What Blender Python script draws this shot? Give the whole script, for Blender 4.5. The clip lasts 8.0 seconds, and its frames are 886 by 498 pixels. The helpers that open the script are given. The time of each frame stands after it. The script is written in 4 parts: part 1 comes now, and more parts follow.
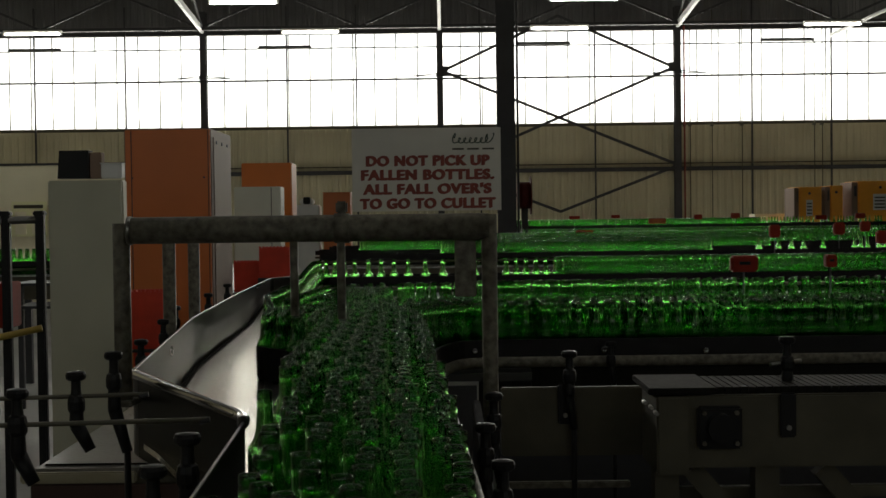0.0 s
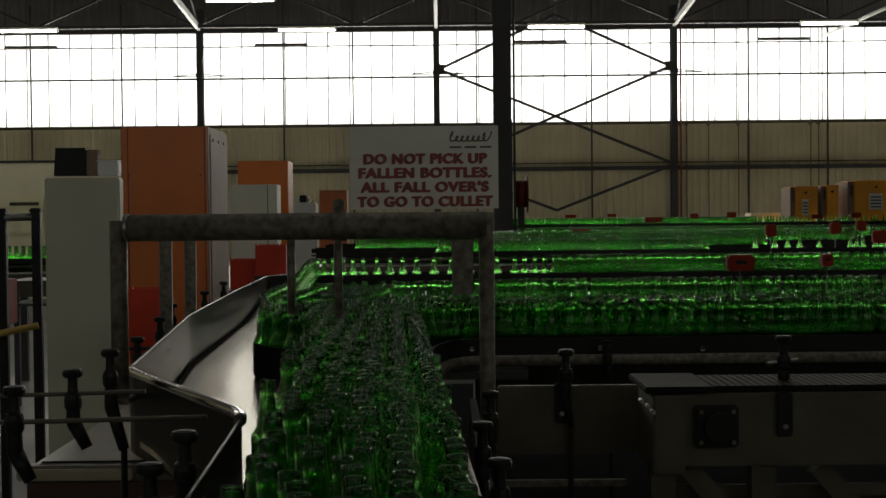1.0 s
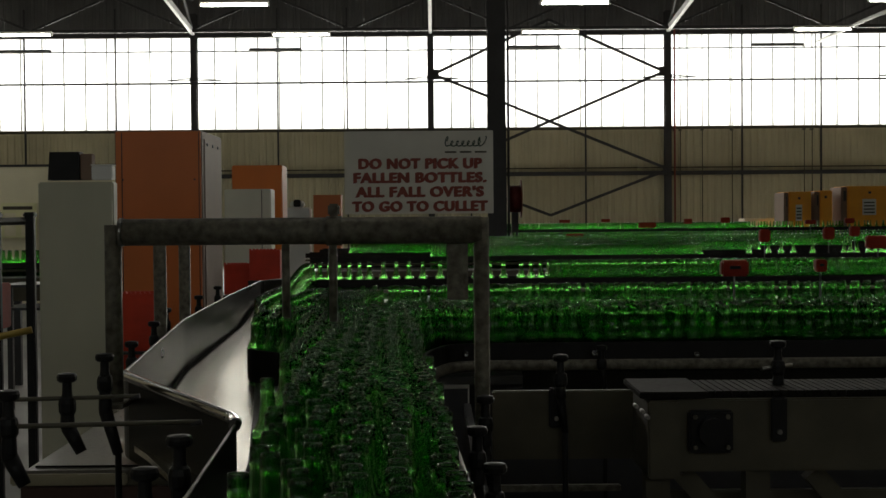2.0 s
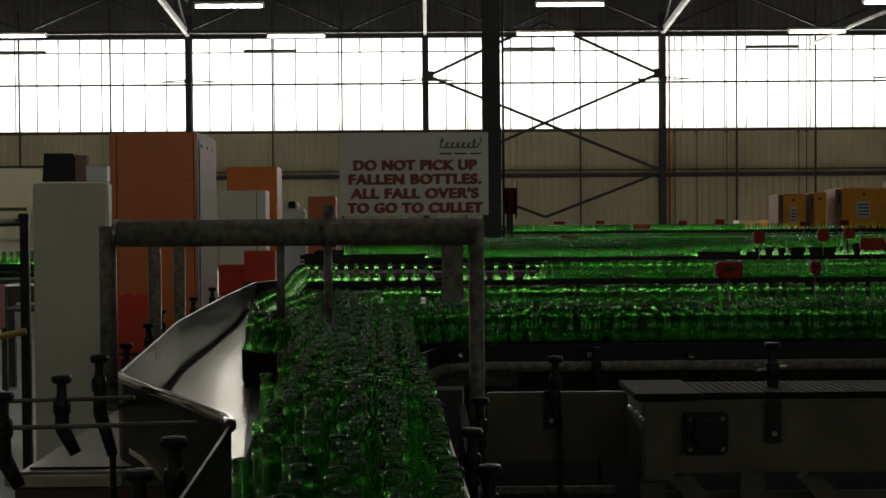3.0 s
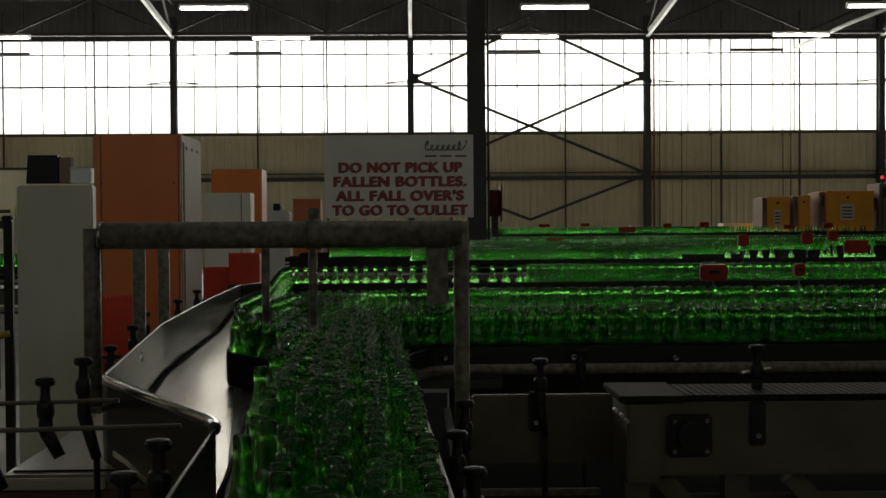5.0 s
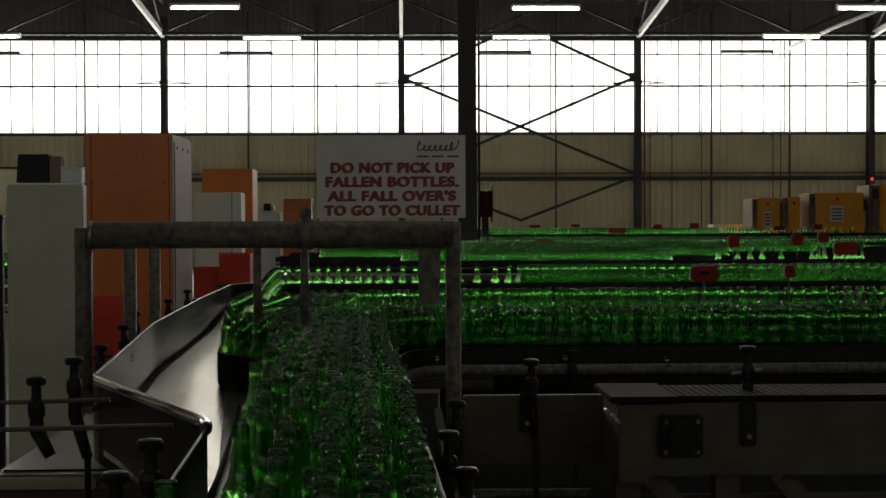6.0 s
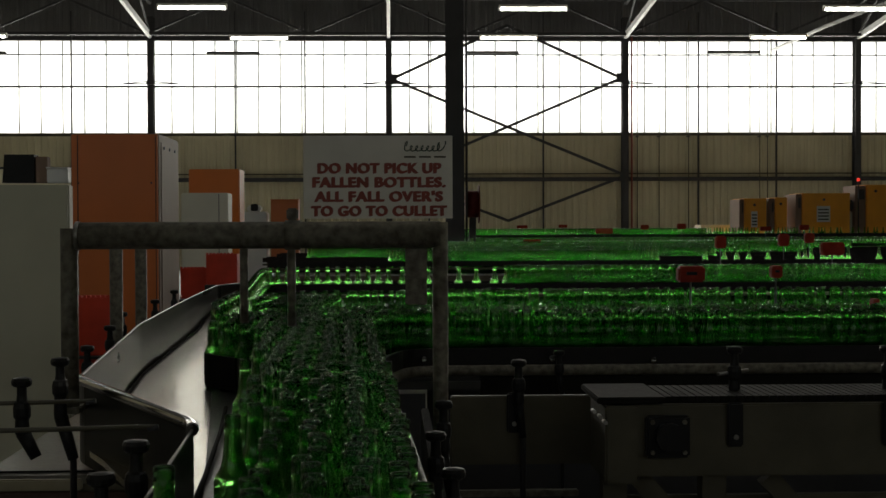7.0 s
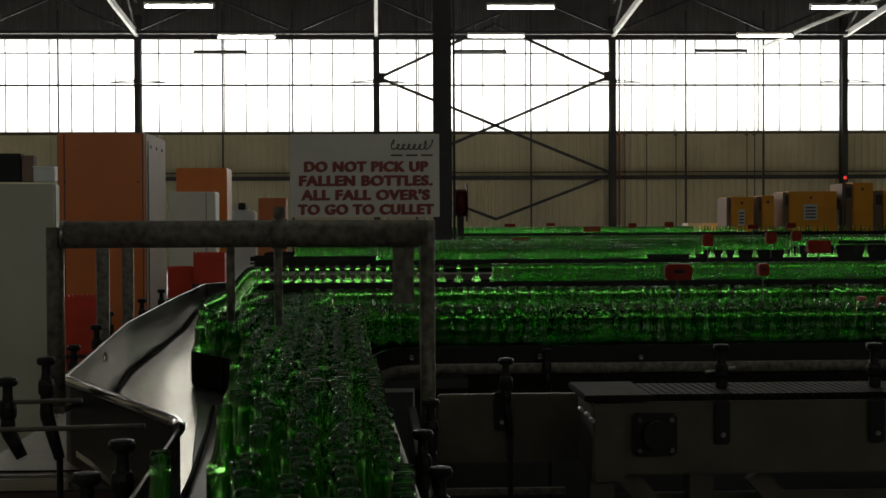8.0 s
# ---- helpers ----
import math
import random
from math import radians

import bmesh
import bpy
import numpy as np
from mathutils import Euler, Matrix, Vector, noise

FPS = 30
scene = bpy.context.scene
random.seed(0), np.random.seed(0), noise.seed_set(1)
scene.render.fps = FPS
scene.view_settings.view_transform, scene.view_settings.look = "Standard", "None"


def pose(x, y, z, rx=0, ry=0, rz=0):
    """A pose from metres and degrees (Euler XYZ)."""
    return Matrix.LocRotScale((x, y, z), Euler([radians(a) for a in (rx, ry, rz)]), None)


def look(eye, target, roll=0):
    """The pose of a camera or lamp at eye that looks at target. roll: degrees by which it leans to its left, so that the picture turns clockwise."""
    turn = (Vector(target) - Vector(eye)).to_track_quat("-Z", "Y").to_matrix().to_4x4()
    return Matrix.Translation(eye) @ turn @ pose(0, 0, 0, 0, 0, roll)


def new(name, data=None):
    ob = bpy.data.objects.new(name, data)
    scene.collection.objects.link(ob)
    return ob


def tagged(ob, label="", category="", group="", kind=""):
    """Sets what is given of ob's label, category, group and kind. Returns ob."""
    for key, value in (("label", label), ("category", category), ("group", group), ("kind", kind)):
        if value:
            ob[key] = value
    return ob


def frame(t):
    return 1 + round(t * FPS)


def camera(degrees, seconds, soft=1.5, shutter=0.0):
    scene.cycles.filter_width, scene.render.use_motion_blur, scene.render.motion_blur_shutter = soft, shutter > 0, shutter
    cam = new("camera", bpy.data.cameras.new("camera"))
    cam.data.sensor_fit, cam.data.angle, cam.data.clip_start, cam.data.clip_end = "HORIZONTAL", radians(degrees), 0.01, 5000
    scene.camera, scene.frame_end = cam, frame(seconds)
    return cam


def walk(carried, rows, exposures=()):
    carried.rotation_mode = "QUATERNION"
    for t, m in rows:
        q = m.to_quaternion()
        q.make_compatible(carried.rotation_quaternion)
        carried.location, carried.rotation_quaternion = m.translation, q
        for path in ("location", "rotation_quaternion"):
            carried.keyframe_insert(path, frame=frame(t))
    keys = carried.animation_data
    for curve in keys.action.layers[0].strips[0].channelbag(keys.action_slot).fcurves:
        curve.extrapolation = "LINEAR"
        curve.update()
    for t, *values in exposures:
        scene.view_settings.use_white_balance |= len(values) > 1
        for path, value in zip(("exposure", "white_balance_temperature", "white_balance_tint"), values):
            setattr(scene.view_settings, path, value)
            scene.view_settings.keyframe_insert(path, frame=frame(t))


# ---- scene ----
cam = camera(35.0, 8.0, soft=1.5)
PATH = [
    (0.0, pose(0.0000, 0.0000, 1.5000, 88.590, 0.720, -0.018)),
    (0.5, pose(-0.0017, 0.0009, 1.4990, 88.645, 0.656, -0.175)),
    (1.0, pose(-0.0027, 0.0004, 1.4996, 88.522, 0.571, -0.175)),
    (1.5, pose(-0.0047, -0.0002, 1.4997, 88.627, 0.487, -0.310)),
    (3.0, pose(-0.0061, -0.0009, 1.4994, 88.784, 0.424, -0.642)),
    (3.5, pose(-0.0071, -0.0017, 1.5002, 88.838, 0.336, -0.795)),
    (4.0, pose(-0.0056, 0.0001, 1.4992, 88.870, 0.470, -0.940)),
    (4.5, pose(-0.0047, -0.0002, 1.4993, 88.878, 0.465, -1.090)),
    (6.0, pose(-0.0101, -0.0016, 1.4992, 88.896, 0.208, -1.647)),
    (6.5, pose(-0.0100, -0.0005, 1.4998, 88.908, 0.178, -1.902)),
    (7.0, pose(-0.0089, 0.0009, 1.4995, 88.911, 0.203, -2.157)),
    (7.5, pose(-0.0072, 0.0004, 1.4992, 88.907, 0.258, -2.387)),
    (8.0, pose(-0.0065, 0.0027, 1.4989, 88.853, 0.288, -2.648)),
]
walk(cam, PATH, exposures=[(0.0, -0.10), (0.5, -0.20), (1.5, -0.23), (3.0, -0.28), (4.5, -0.29), (8.0, -0.29)])

# ---- world and daylight ----
world = bpy.data.worlds.new("sky")
scene.world = world
world.use_nodes = True
wn = world.node_tree
sky = wn.nodes.new("ShaderNodeTexSky")
sky.sky_type = "NISHITA"
sky.sun_disc = False
sky.sun_elevation, sky.sun_rotation = radians(48), radians(10)
wn.links.new(sky.outputs[0], wn.nodes["Background"].inputs[0])
wn.nodes["Background"].inputs[1].default_value = 0.1

sun = new("sun", bpy.data.lights.new("sun", "SUN"))
sun.data.energy, sun.data.angle, sun.data.color = 1.2, radians(12), (1.0, 0.96, 0.9)
sun.matrix_basis = look((0, 80, 90), (0, 0, 0))


def window_light(name, loc, target, sx, sy, watts, tint=(1.0, 0.95, 0.84)):
    lamp = new(name, bpy.data.lights.new(name, "AREA"))
    lamp.data.shape, lamp.data.size, lamp.data.size_y, lamp.data.energy = "RECTANGLE", sx, sy, watts
    lamp.data.color = tint
    lamp.matrix_basis = look(loc, target)


window_light("daylight_far_window", (2.0, 45.35, 5.83), (2.0, 0, 5.83), 44.0, 2.9, 3600)
# unseen fill from behind the camera, brightening faces turned towards it
window_light("near_fill", (2.0, -12.3, 5.83), (2.0, 20, 5.83), 44.0, 2.9, 250, (1.0, 0.90, 0.66))
# unseen overhead lamp, added for glints on bottle shoulders and rims
window_light("added_roof_lamp", (2.0, 6.5, 10.42), (2.0, 6.5, 0), 16.0, 1.1, 75, (1.0, 0.95, 0.82))


# ---- materials ----
def mat(name, color, rough=0.6, metal=0.0, vary=0.25, scale=6.0, bump=0.15, fine=60.0, spec=0.5, dirt=None, rvar=0.13):
    """Painted, plastic or metal surface with stains at one scale and grain at another."""
    m = bpy.data.materials.new(name)
    m.use_nodes = True
    n, l = m.node_tree.nodes, m.node_tree.links
    b = n["Principled BSDF"]
    tc = n.new("ShaderNodeTexCoord")
    big, small = n.new("ShaderNodeTexNoise"), n.new("ShaderNodeTexNoise")
    big.inputs["Scale"].default_value, big.inputs["Detail"].default_value = scale, 6
    small.inputs["Scale"].default_value, small.inputs["Detail"].default_value = fine, 4
    l.new(tc.outputs["Object"], big.inputs["Vector"])
    l.new(tc.outputs["Object"], small.inputs["Vector"])
    ramp = n.new("ShaderNodeValToRGB")
    ramp.color_ramp.elements[0].position, ramp.color_ramp.elements[1].position = 0.3, 0.72
    d = dirt or tuple(c * (1 - vary) for c in color)
    ramp.color_ramp.elements[0].color = (*d, 1)
    ramp.color_ramp.elements[1].color = (*(min(1, c * (1 + vary * 0.3)) for c in color), 1)
    l.new(big.outputs["Fac"], ramp.inputs["Fac"])
    l.new(ramp.outputs["Color"], b.inputs["Base Color"])
    mr = n.new("ShaderNodeMapRange")
    mr.inputs["To Min"].default_value, mr.inputs["To Max"].default_value = max(0.03, rough - rvar), min(1, rough + rvar)
    l.new(small.outputs["Fac"], mr.inputs["Value"])
    l.new(mr.outputs["Result"], b.inputs["Roughness"])
    b.inputs["Metallic"].default_value = metal
    b.inputs["Specular IOR Level"].default_value = spec
    if bump:
        bp = n.new("ShaderNodeBump")
        bp.inputs["Strength"].default_value, bp.inputs["Distance"].default_value = bump, 0.002
        l.new(small.outputs["Fac"], bp.inputs["Height"])
        l.new(bp.outputs["Normal"], b.inputs["Normal"])
    return m


def glow(name, color, strength):
    m = bpy.data.materials.new(name)
    m.use_nodes = True
    b = m.node_tree.nodes["Principled BSDF"]
    b.inputs["Base Color"].default_value = (*color, 1)
    b.inputs["Emission Color"].default_value = (*color, 1)
    b.inputs["Emission Strength"].default_value = strength
    return m


def glass(name, color, body):
    """Thin-walled bottle glass: the hollow bottle bends light only a little, its skin mirrors like glass, and the tinted wall scatters a trace."""
    m = bpy.data.materials.new(name)
    m.use_nodes = True
    n, l = m.node_tree.nodes, m.node_tree.links
    n.remove(n["Principled BSDF"])
    bend, gloss, fres = n.new("ShaderNodeBsdfRefraction"), n.new("ShaderNodeBsdfGlossy"), n.new("ShaderNodeFresnel")
    bend.inputs["Color"].default_value = (*color, 1)
    bend.inputs["Roughness"].default_value = 0.0
    bend.inputs["IOR"].default_value = 1.5
    clear, wall = n.new("ShaderNodeBsdfTransparent"), n.new("ShaderNodeMixShader")
    clear.inputs["Color"].default_value = (*color, 1)
    wall.inputs[0].default_value = 0.12
    l.new(bend.outputs[0], wall.inputs[1])
    l.new(clear.outputs[0], wall.inputs[2])
    gloss.inputs["Color"].default_value = (0.84, 0.95, 0.82, 1)
    gloss.inputs["Roughness"].default_value = 0.0
    fres.inputs["IOR"].default_value = 1.5
    tr, mix, skin = n.new("ShaderNodeBsdfTranslucent"), n.new("ShaderNodeMixShader"), n.new("ShaderNodeMixShader")
    tr.inputs[0].default_value = (*body, 1)
    mix.inputs[0].default_value = 0.035
    l.new(wall.outputs[0], mix.inputs[1])
    l.new(tr.outputs[0], mix.inputs[2])
    l.new(fres.outputs[0], skin.inputs[0])
    l.new(mix.outputs[0], skin.inputs[1])
    l.new(gloss.outputs[0], skin.inputs[2])
    l.new(skin.outputs[0], n["Material Output"].inputs[0])
    return m


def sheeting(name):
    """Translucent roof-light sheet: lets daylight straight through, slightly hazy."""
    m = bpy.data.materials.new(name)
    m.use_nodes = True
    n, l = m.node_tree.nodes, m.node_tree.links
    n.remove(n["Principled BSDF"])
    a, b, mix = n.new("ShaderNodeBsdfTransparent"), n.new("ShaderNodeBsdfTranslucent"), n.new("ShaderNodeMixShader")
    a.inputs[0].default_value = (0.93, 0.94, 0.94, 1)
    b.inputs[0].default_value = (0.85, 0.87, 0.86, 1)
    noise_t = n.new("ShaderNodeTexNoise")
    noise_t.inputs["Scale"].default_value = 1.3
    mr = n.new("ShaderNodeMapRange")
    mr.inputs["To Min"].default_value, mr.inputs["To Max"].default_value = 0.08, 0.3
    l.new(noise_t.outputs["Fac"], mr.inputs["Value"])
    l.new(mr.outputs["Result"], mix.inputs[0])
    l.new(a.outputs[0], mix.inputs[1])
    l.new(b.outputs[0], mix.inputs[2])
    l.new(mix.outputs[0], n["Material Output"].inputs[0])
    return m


GLASS = glass("green_bottle_glass", (0.66, 0.897, 0.595), (0.05, 0.48, 0.06))
CLAD = mat("cream_cladding", (0.56, 0.515, 0.355), 0.6, 0, 0.18, 0.7, 0.1, 30)
ORANGE_DEEP = mat("deep_orange_enamel", (0.72, 0.175, 0.006), 0.42, 0, 0.12, 2.2, 0.06, 80)
SIDE = mat("brown_grey_enamel", (0.25, 0.172, 0.125), 0.6, 0, 0.12, 2.5, 0.06, 80, spec=0.15)
PALE = mat("pale_partition", (0.86, 0.80, 0.58), 0.6, 0, 0.12, 1.0, 0.1, 30)
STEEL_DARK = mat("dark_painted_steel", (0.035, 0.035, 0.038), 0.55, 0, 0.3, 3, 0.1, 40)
STRUT = mat("pale_grey_strut", (0.45, 0.46, 0.46), 0.5, 0, 0.2, 3)
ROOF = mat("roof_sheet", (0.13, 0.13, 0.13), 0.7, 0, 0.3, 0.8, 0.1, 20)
FLOOR = mat("painted_concrete_floor", (0.34, 0.34, 0.32), 0.5, 0, 0.35, 0.9, 0.2, 25)
SHEET = sheeting("translucent_sheet")
ORANGE = mat("orange_enamel", (0.60, 0.160, 0.030), 0.42, 0, 0.12, 2.2, 0.06, 80)
YELLOW = mat("amber_enamel", (0.93, 0.39, 0.012), 0.4, 0, 0.15, 2, 0.06, 80)
GREY = mat("grey_enamel", (0.46, 0.45, 0.335), 0.45, 0, 0.1, 2.5, 0.06, 80)
PALEGREEN = mat("pale_grey_green_enamel", (0.74, 0.75, 0.63), 0.45, 0, 0.1, 2.5, 0.06, 80)
RED = mat("red_plastic", (0.68, 0.05, 0.02), 0.4, 0, 0.2, 8, 0.05, 80)
DULLRED = mat("faded_red_plastic", (0.30, 0.032, 0.016), 0.6, 0, 0.3, 8, 0.05, 80, spec=0.15)
MAROON = mat("dark_maroon_paint", (0.13, 0.020, 0.017), 0.5, 0, 0.3, 8, 0.05, 80, spec=0.2)
BLACK = mat("black_plastic", (0.009, 0.009, 0.009), 0.45, 0, 0.3, 10, 0.1, 90, spec=0.25)
GUIDE = mat("dull_stainless_guide", (0.065, 0.062, 0.050), 0.28, 0.65, 0.12, 5, 0.0, 14, rvar=0.015)
GUIDE.node_tree.nodes["Principled BSDF"].inputs["Specular Tint"].default_value = (0.25, 0.24, 0.22, 1)
MATT_BLACK = mat("matt_black_plate", (0.012, 0.0115, 0.009), 0.8, 0, 0.4, 9, 0.15, 60, spec=0.1)
POLISHED = mat("polished_steel_lip", (0.24, 0.235, 0.22), 0.11, 1.0, 0.2, 4, 0.0, 12, rvar=0.03)
RUBBER = mat("black_belt_edge", (0.008, 0.0075, 0.007), 0.5, 0, 0.3, 10, 0.1, 90, spec=0.25)
STAINLESS = mat("stainless_steel", (0.36, 0.35, 0.32), 0.30, 1.0, 0.25, 3, 0.0, 6, rvar=0.04)
ROD = mat("dull_bronze_rod", (0.10, 0.093, 0.065), 0.5, 0.2, 0.2, 3, 0.0, 6)
BRUSHED = mat("streaked_stainless_sheet", (0.42, 0.40, 0.36), 0.26, 1.0, 0.08, 4, 0.0, 10, rvar=0.02)
BRUSHED.node_tree.nodes["Principled BSDF"].inputs["Specular Tint"].default_value = (0.95, 0.93, 0.90, 1)
for m_ in (BRUSHED, GUIDE):
    # noise drawn out along y imitates streaks of reflected window in tone and roughness
    nt = m_.node_tree
    mp = nt.nodes.new("ShaderNodeMapping")
    mp.inputs["Scale"].default_value = (1.0, 0.09, 0.6)
    coords = [q for q in nt.nodes if q.type == "TEX_COORD"][0]
    for q in [q for q in nt.nodes if q.type == "TEX_NOISE"]:
        nt.links.new(mp.outputs["Vector"], q.inputs["Vector"])
        q.inputs["Detail"].default_value = 1.0
    nt.links.new(coords.outputs["Object"], mp.inputs["Vector"])
SHEETMETAL = mat("olive_grey_sheet", (0.14, 0.132, 0.095), 0.30, 0.6, 0.35, 4, 0.03, 60, rvar=0.06)
CREAM = mat("dirty_cream_edge", (0.36, 0.32, 0.21), 0.5, 0, 0.3, 9, 0.1, 60)
NOTICE = mat("pale_yellow_notice", (0.80, 0.78, 0.46), 0.6, 0, 0.1, 3)
RUST = mat("dull_red_brown_paint", (0.075, 0.034, 0.024), 0.6, 0, 0.3, 4, 0.1, 60)
GALV = mat("galvanised_tube", (0.165, 0.154, 0.115), 0.55, 0.25, 0.4, 48, 0.3, 160, dirt=(0.055, 0.048, 0.034))
PANEL = mat("grimy_steel_panel", (0.092, 0.083, 0.054), 0.58, 0.35, 0.4, 5, 0.12, 80)
SIGNWHITE = mat("off_white_sign_board", (0.66, 0.63, 0.55), 0.5, 0, 0.15, 7, 0.03, 90)
SIGNRED = mat("dark_red_sign_print", (0.24, 0.040, 0.022), 0.5, 0, 0.2, 30, 0.0, 90)
SIGNGREEN = mat("dark_green_sign_print", (0.03, 0.06, 0.04), 0.5, 0, 0.2, 30, 0.0, 90)
BRASS = mat("dull_yellow_paint", (0.42, 0.30, 0.06), 0.45, 0.2, 0.3, 12)
WHITE = mat("white_enamel", (0.72, 0.72, 0.69), 0.45, 0, 0.1, 3)
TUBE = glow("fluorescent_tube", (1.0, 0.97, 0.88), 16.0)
REDLAMP = glow("red_indicator", (1.0, 0.05, 0.03), 1.0)
CHAIN = mat("conveyor_chain_plate", (0.50, 0.49, 0.47), 0.30, 1.0, 0.3, 9, 0.15, 120)
DARKCHAIN = mat("dark_chain_plate", (0.05, 0.05, 0.046), 0.45, 0.5, 0.3, 9, 0.15, 120)


# ---- mesh helpers ----
def part(name, bm, material, parent=None, label=""):
    me = bpy.data.meshes.new(name)
    bmesh.ops.recalc_face_normals(bm, faces=bm.faces)
    bm.to_mesh(me)
    bm.free()
    me.materials.append(material)
    ob = new(name, me)
    ob.parent = parent
    if label:
        tagged(ob, label)
    return ob


def thing(name, label, category, loc=(0, 0, 0), group="", kind=""):
    e = new(name)
    e.empty_display_size = 0.1
    e.matrix_basis = pose(*loc)
    return tagged(e, label, category, group, kind)


def box(bm, x0, x1, y0, y1, z0, z1, bevel=0.0):
    r = bmesh.ops.create_cube(bm, size=1.0)
    for v in r["verts"]:
        v.co = Vector((x0 + (v.co.x + 0.5) * (x1 - x0), y0 + (v.co.y + 0.5) * (y1 - y0), z0 + (v.co.z + 0.5) * (z1 - z0)))
    if bevel:
        edges = list({e for v in r["verts"] for e in v.link_edges})
        bmesh.ops.bevel(bm, geom=edges, offset=bevel, segments=2, affect="EDGES", clamp_overlap=True)


def boxm(*a, bevel=0.0):
    bm = bmesh.new()
    box(bm, *a, bevel=bevel)
    return bm


def bar(bm, a, b, w, h=None, spin=0.0):
    """A square bar from a to b."""
    a, b, h = Vector(a), Vector(b), h or w
    q = (b - a).to_track_quat("Z", "X").to_matrix().to_4x4()
    m = Matrix.Translation((a + b) / 2) @ q @ Matrix.Rotation(spin, 4, "Z") @ Matrix.Diagonal((w, h, (b - a).length, 1))
    bmesh.ops.create_cube(bm, size=1.0, matrix=m)


def rod(bm, a, b, r, seg=12, r2=None):
    a, b = Vector(a), Vector(b)
    q = (b - a).to_track_quat("Z", "X").to_matrix().to_4x4()
    bmesh.ops.create_cone(bm, cap_ends=True, segments=seg, radius1=r, radius2=r if r2 is None else r2, depth=(b - a).length,
                          matrix=Matrix.Translation((a + b) / 2) @ q)
    for f in bm.faces:
        f.smooth = len(f.verts) == 4 and seg > 6


def rodm(a, b, r, seg=12, r2=None):
    bm = bmesh.new()
    rod(bm, a, b, r, seg, r2)
    return bm


def lathe(profile, seg=12):
    bm = bmesh.new()
    rings = []
    for r, z in profile:
        if r < 1e-6:
            rings.append([bm.verts.new((0, 0, z))])
        else:
            rings.append([bm.verts.new((r * math.cos(2 * math.pi * i / seg), r * math.sin(2 * math.pi * i / seg), z)) for i in range(seg)])
    for p, q in zip(rings, rings[1:]):
        for i in range(seg):
            j = (i + 1) % seg
            if len(p) == 1:
                bm.faces.new((p[0], q[j], q[i]))
            elif len(q) == 1:
                bm.faces.new((p[i], p[j], q[0]))
            else:
                bm.faces.new((p[i], p[j], q[j], q[i]))
    return bm


def smooth(ob):
    ob.data.polygons.foreach_set("use_smooth", [True] * len(ob.data.polygons))
    return ob


def ribbon(points, z0, z1, thick):
    """An upright strip of sheet metal along a plan line."""
    bm = bmesh.new()
    n = len(points)
    cols = []
    for i, (x, y) in enumerate(points):
        a, b = Vector(points[max(0, i - 1)]), Vector(points[min(n - 1, i + 1)])
        d = (b - a).normalized()
        nx, ny = -d.y * thick / 2, d.x * thick / 2
        cols.append([bm.verts.new((x + nx, y + ny, z0)), bm.verts.new((x + nx, y + ny, z1)),
                     bm.verts.new((x - nx, y - ny, z1)), bm.verts.new((x - nx, y - ny, z0))])
    for p, q in zip(cols, cols[1:]):
        for i in range(4):
            j = (i + 1) % 4
            bm.faces.new((p[i], q[i], q[j], p[j]))
    bm.faces.new(cols[0])
    bm.faces.new(cols[-1][::-1])
    return bm


def rounded(points, radius, steps=6):
    """A plan line with its corners rounded."""
    out = [points[0]]
    for a, b, c in zip(points, points[1:], points[2:]):
        a, b, c = Vector(a), Vector(b), Vector(c)
        r = min(radius, (a - b).length / 2.2, (c - b).length / 2.2)
        p, q = b + (a - b).normalized() * r, b + (c - b).normalized() * r
        for i in range(steps + 1):
            t = i / steps
            v = p * (1 - t) ** 2 + b * 2 * t * (1 - t) + q * t * t
            out.append((v.x, v.y))
    out.append(points[-1])
    return out


def tube_along(points, r, seg=8):
    """A round tube through 3D points."""
    bm = bmesh.new()
    rings = []
    pts = [Vector(p) for p in points]
    for i, p in enumerate(pts):
        d = (pts[min(i + 1, len(pts) - 1)] - pts[max(0, i - 1)]).normalized()
        up = Vector((0, 0, 1)) if abs(d.z) < 0.9 else Vector((1, 0, 0))
        s = d.cross(up).normalized()
        u = s.cross(d)
        rings.append([bm.verts.new(p + (s * math.cos(2 * math.pi * k / seg) + u * math.sin(2 * math.pi * k / seg)) * r) for k in range(seg)])
    for a, b in zip(rings, rings[1:]):
        for k in range(seg):
            bm.faces.new((a[k], a[(k + 1) % seg], b[(k + 1) % seg], b[k]))
    for f in bm.faces:
        f.smooth = True
    bm.faces.new(rings[0][::-1])
    bm.faces.new(rings[-1])
    return bm


# ---- the hall ----
XL, XR, YB, YF = -22.0, 26.0, -12.0, 45.0
SILL, HEAD = 4.36, 7.28
floor = tagged(part("floor", boxm(XL, XR, YB, YF + 1, -0.2, 0.0), FLOOR), "grey painted concrete factory floor", "floor", kind="structure")


def corrugated(x0, x1, y, z0, z1, pitch=0.229, depth=0.035, thick=0.006):
    bm = bmesh.new()
    xs = []
    x = x0
    while x < x1:
        for dx, dy in ((0, 0), (pitch * 0.5, 0), (pitch * 0.62, -depth), (pitch * 0.88, -depth)):
            xs.append((x + dx, y + dy))
        x += pitch
    rows = [[bm.verts.new((a, b, z)) for a, b in xs] for z in (z0, z1)]
    back = [[bm.verts.new((a, b + thick, z)) for a, b in xs] for z in (z0, z1)]
    for i in range(len(xs) - 1):
        bm.faces.new((rows[0][i], rows[0][i + 1], rows[1][i + 1], rows[1][i]))
        bm.faces.new((back[0][i], back[1][i], back[1][i + 1], back[0][i + 1]))
    return bm


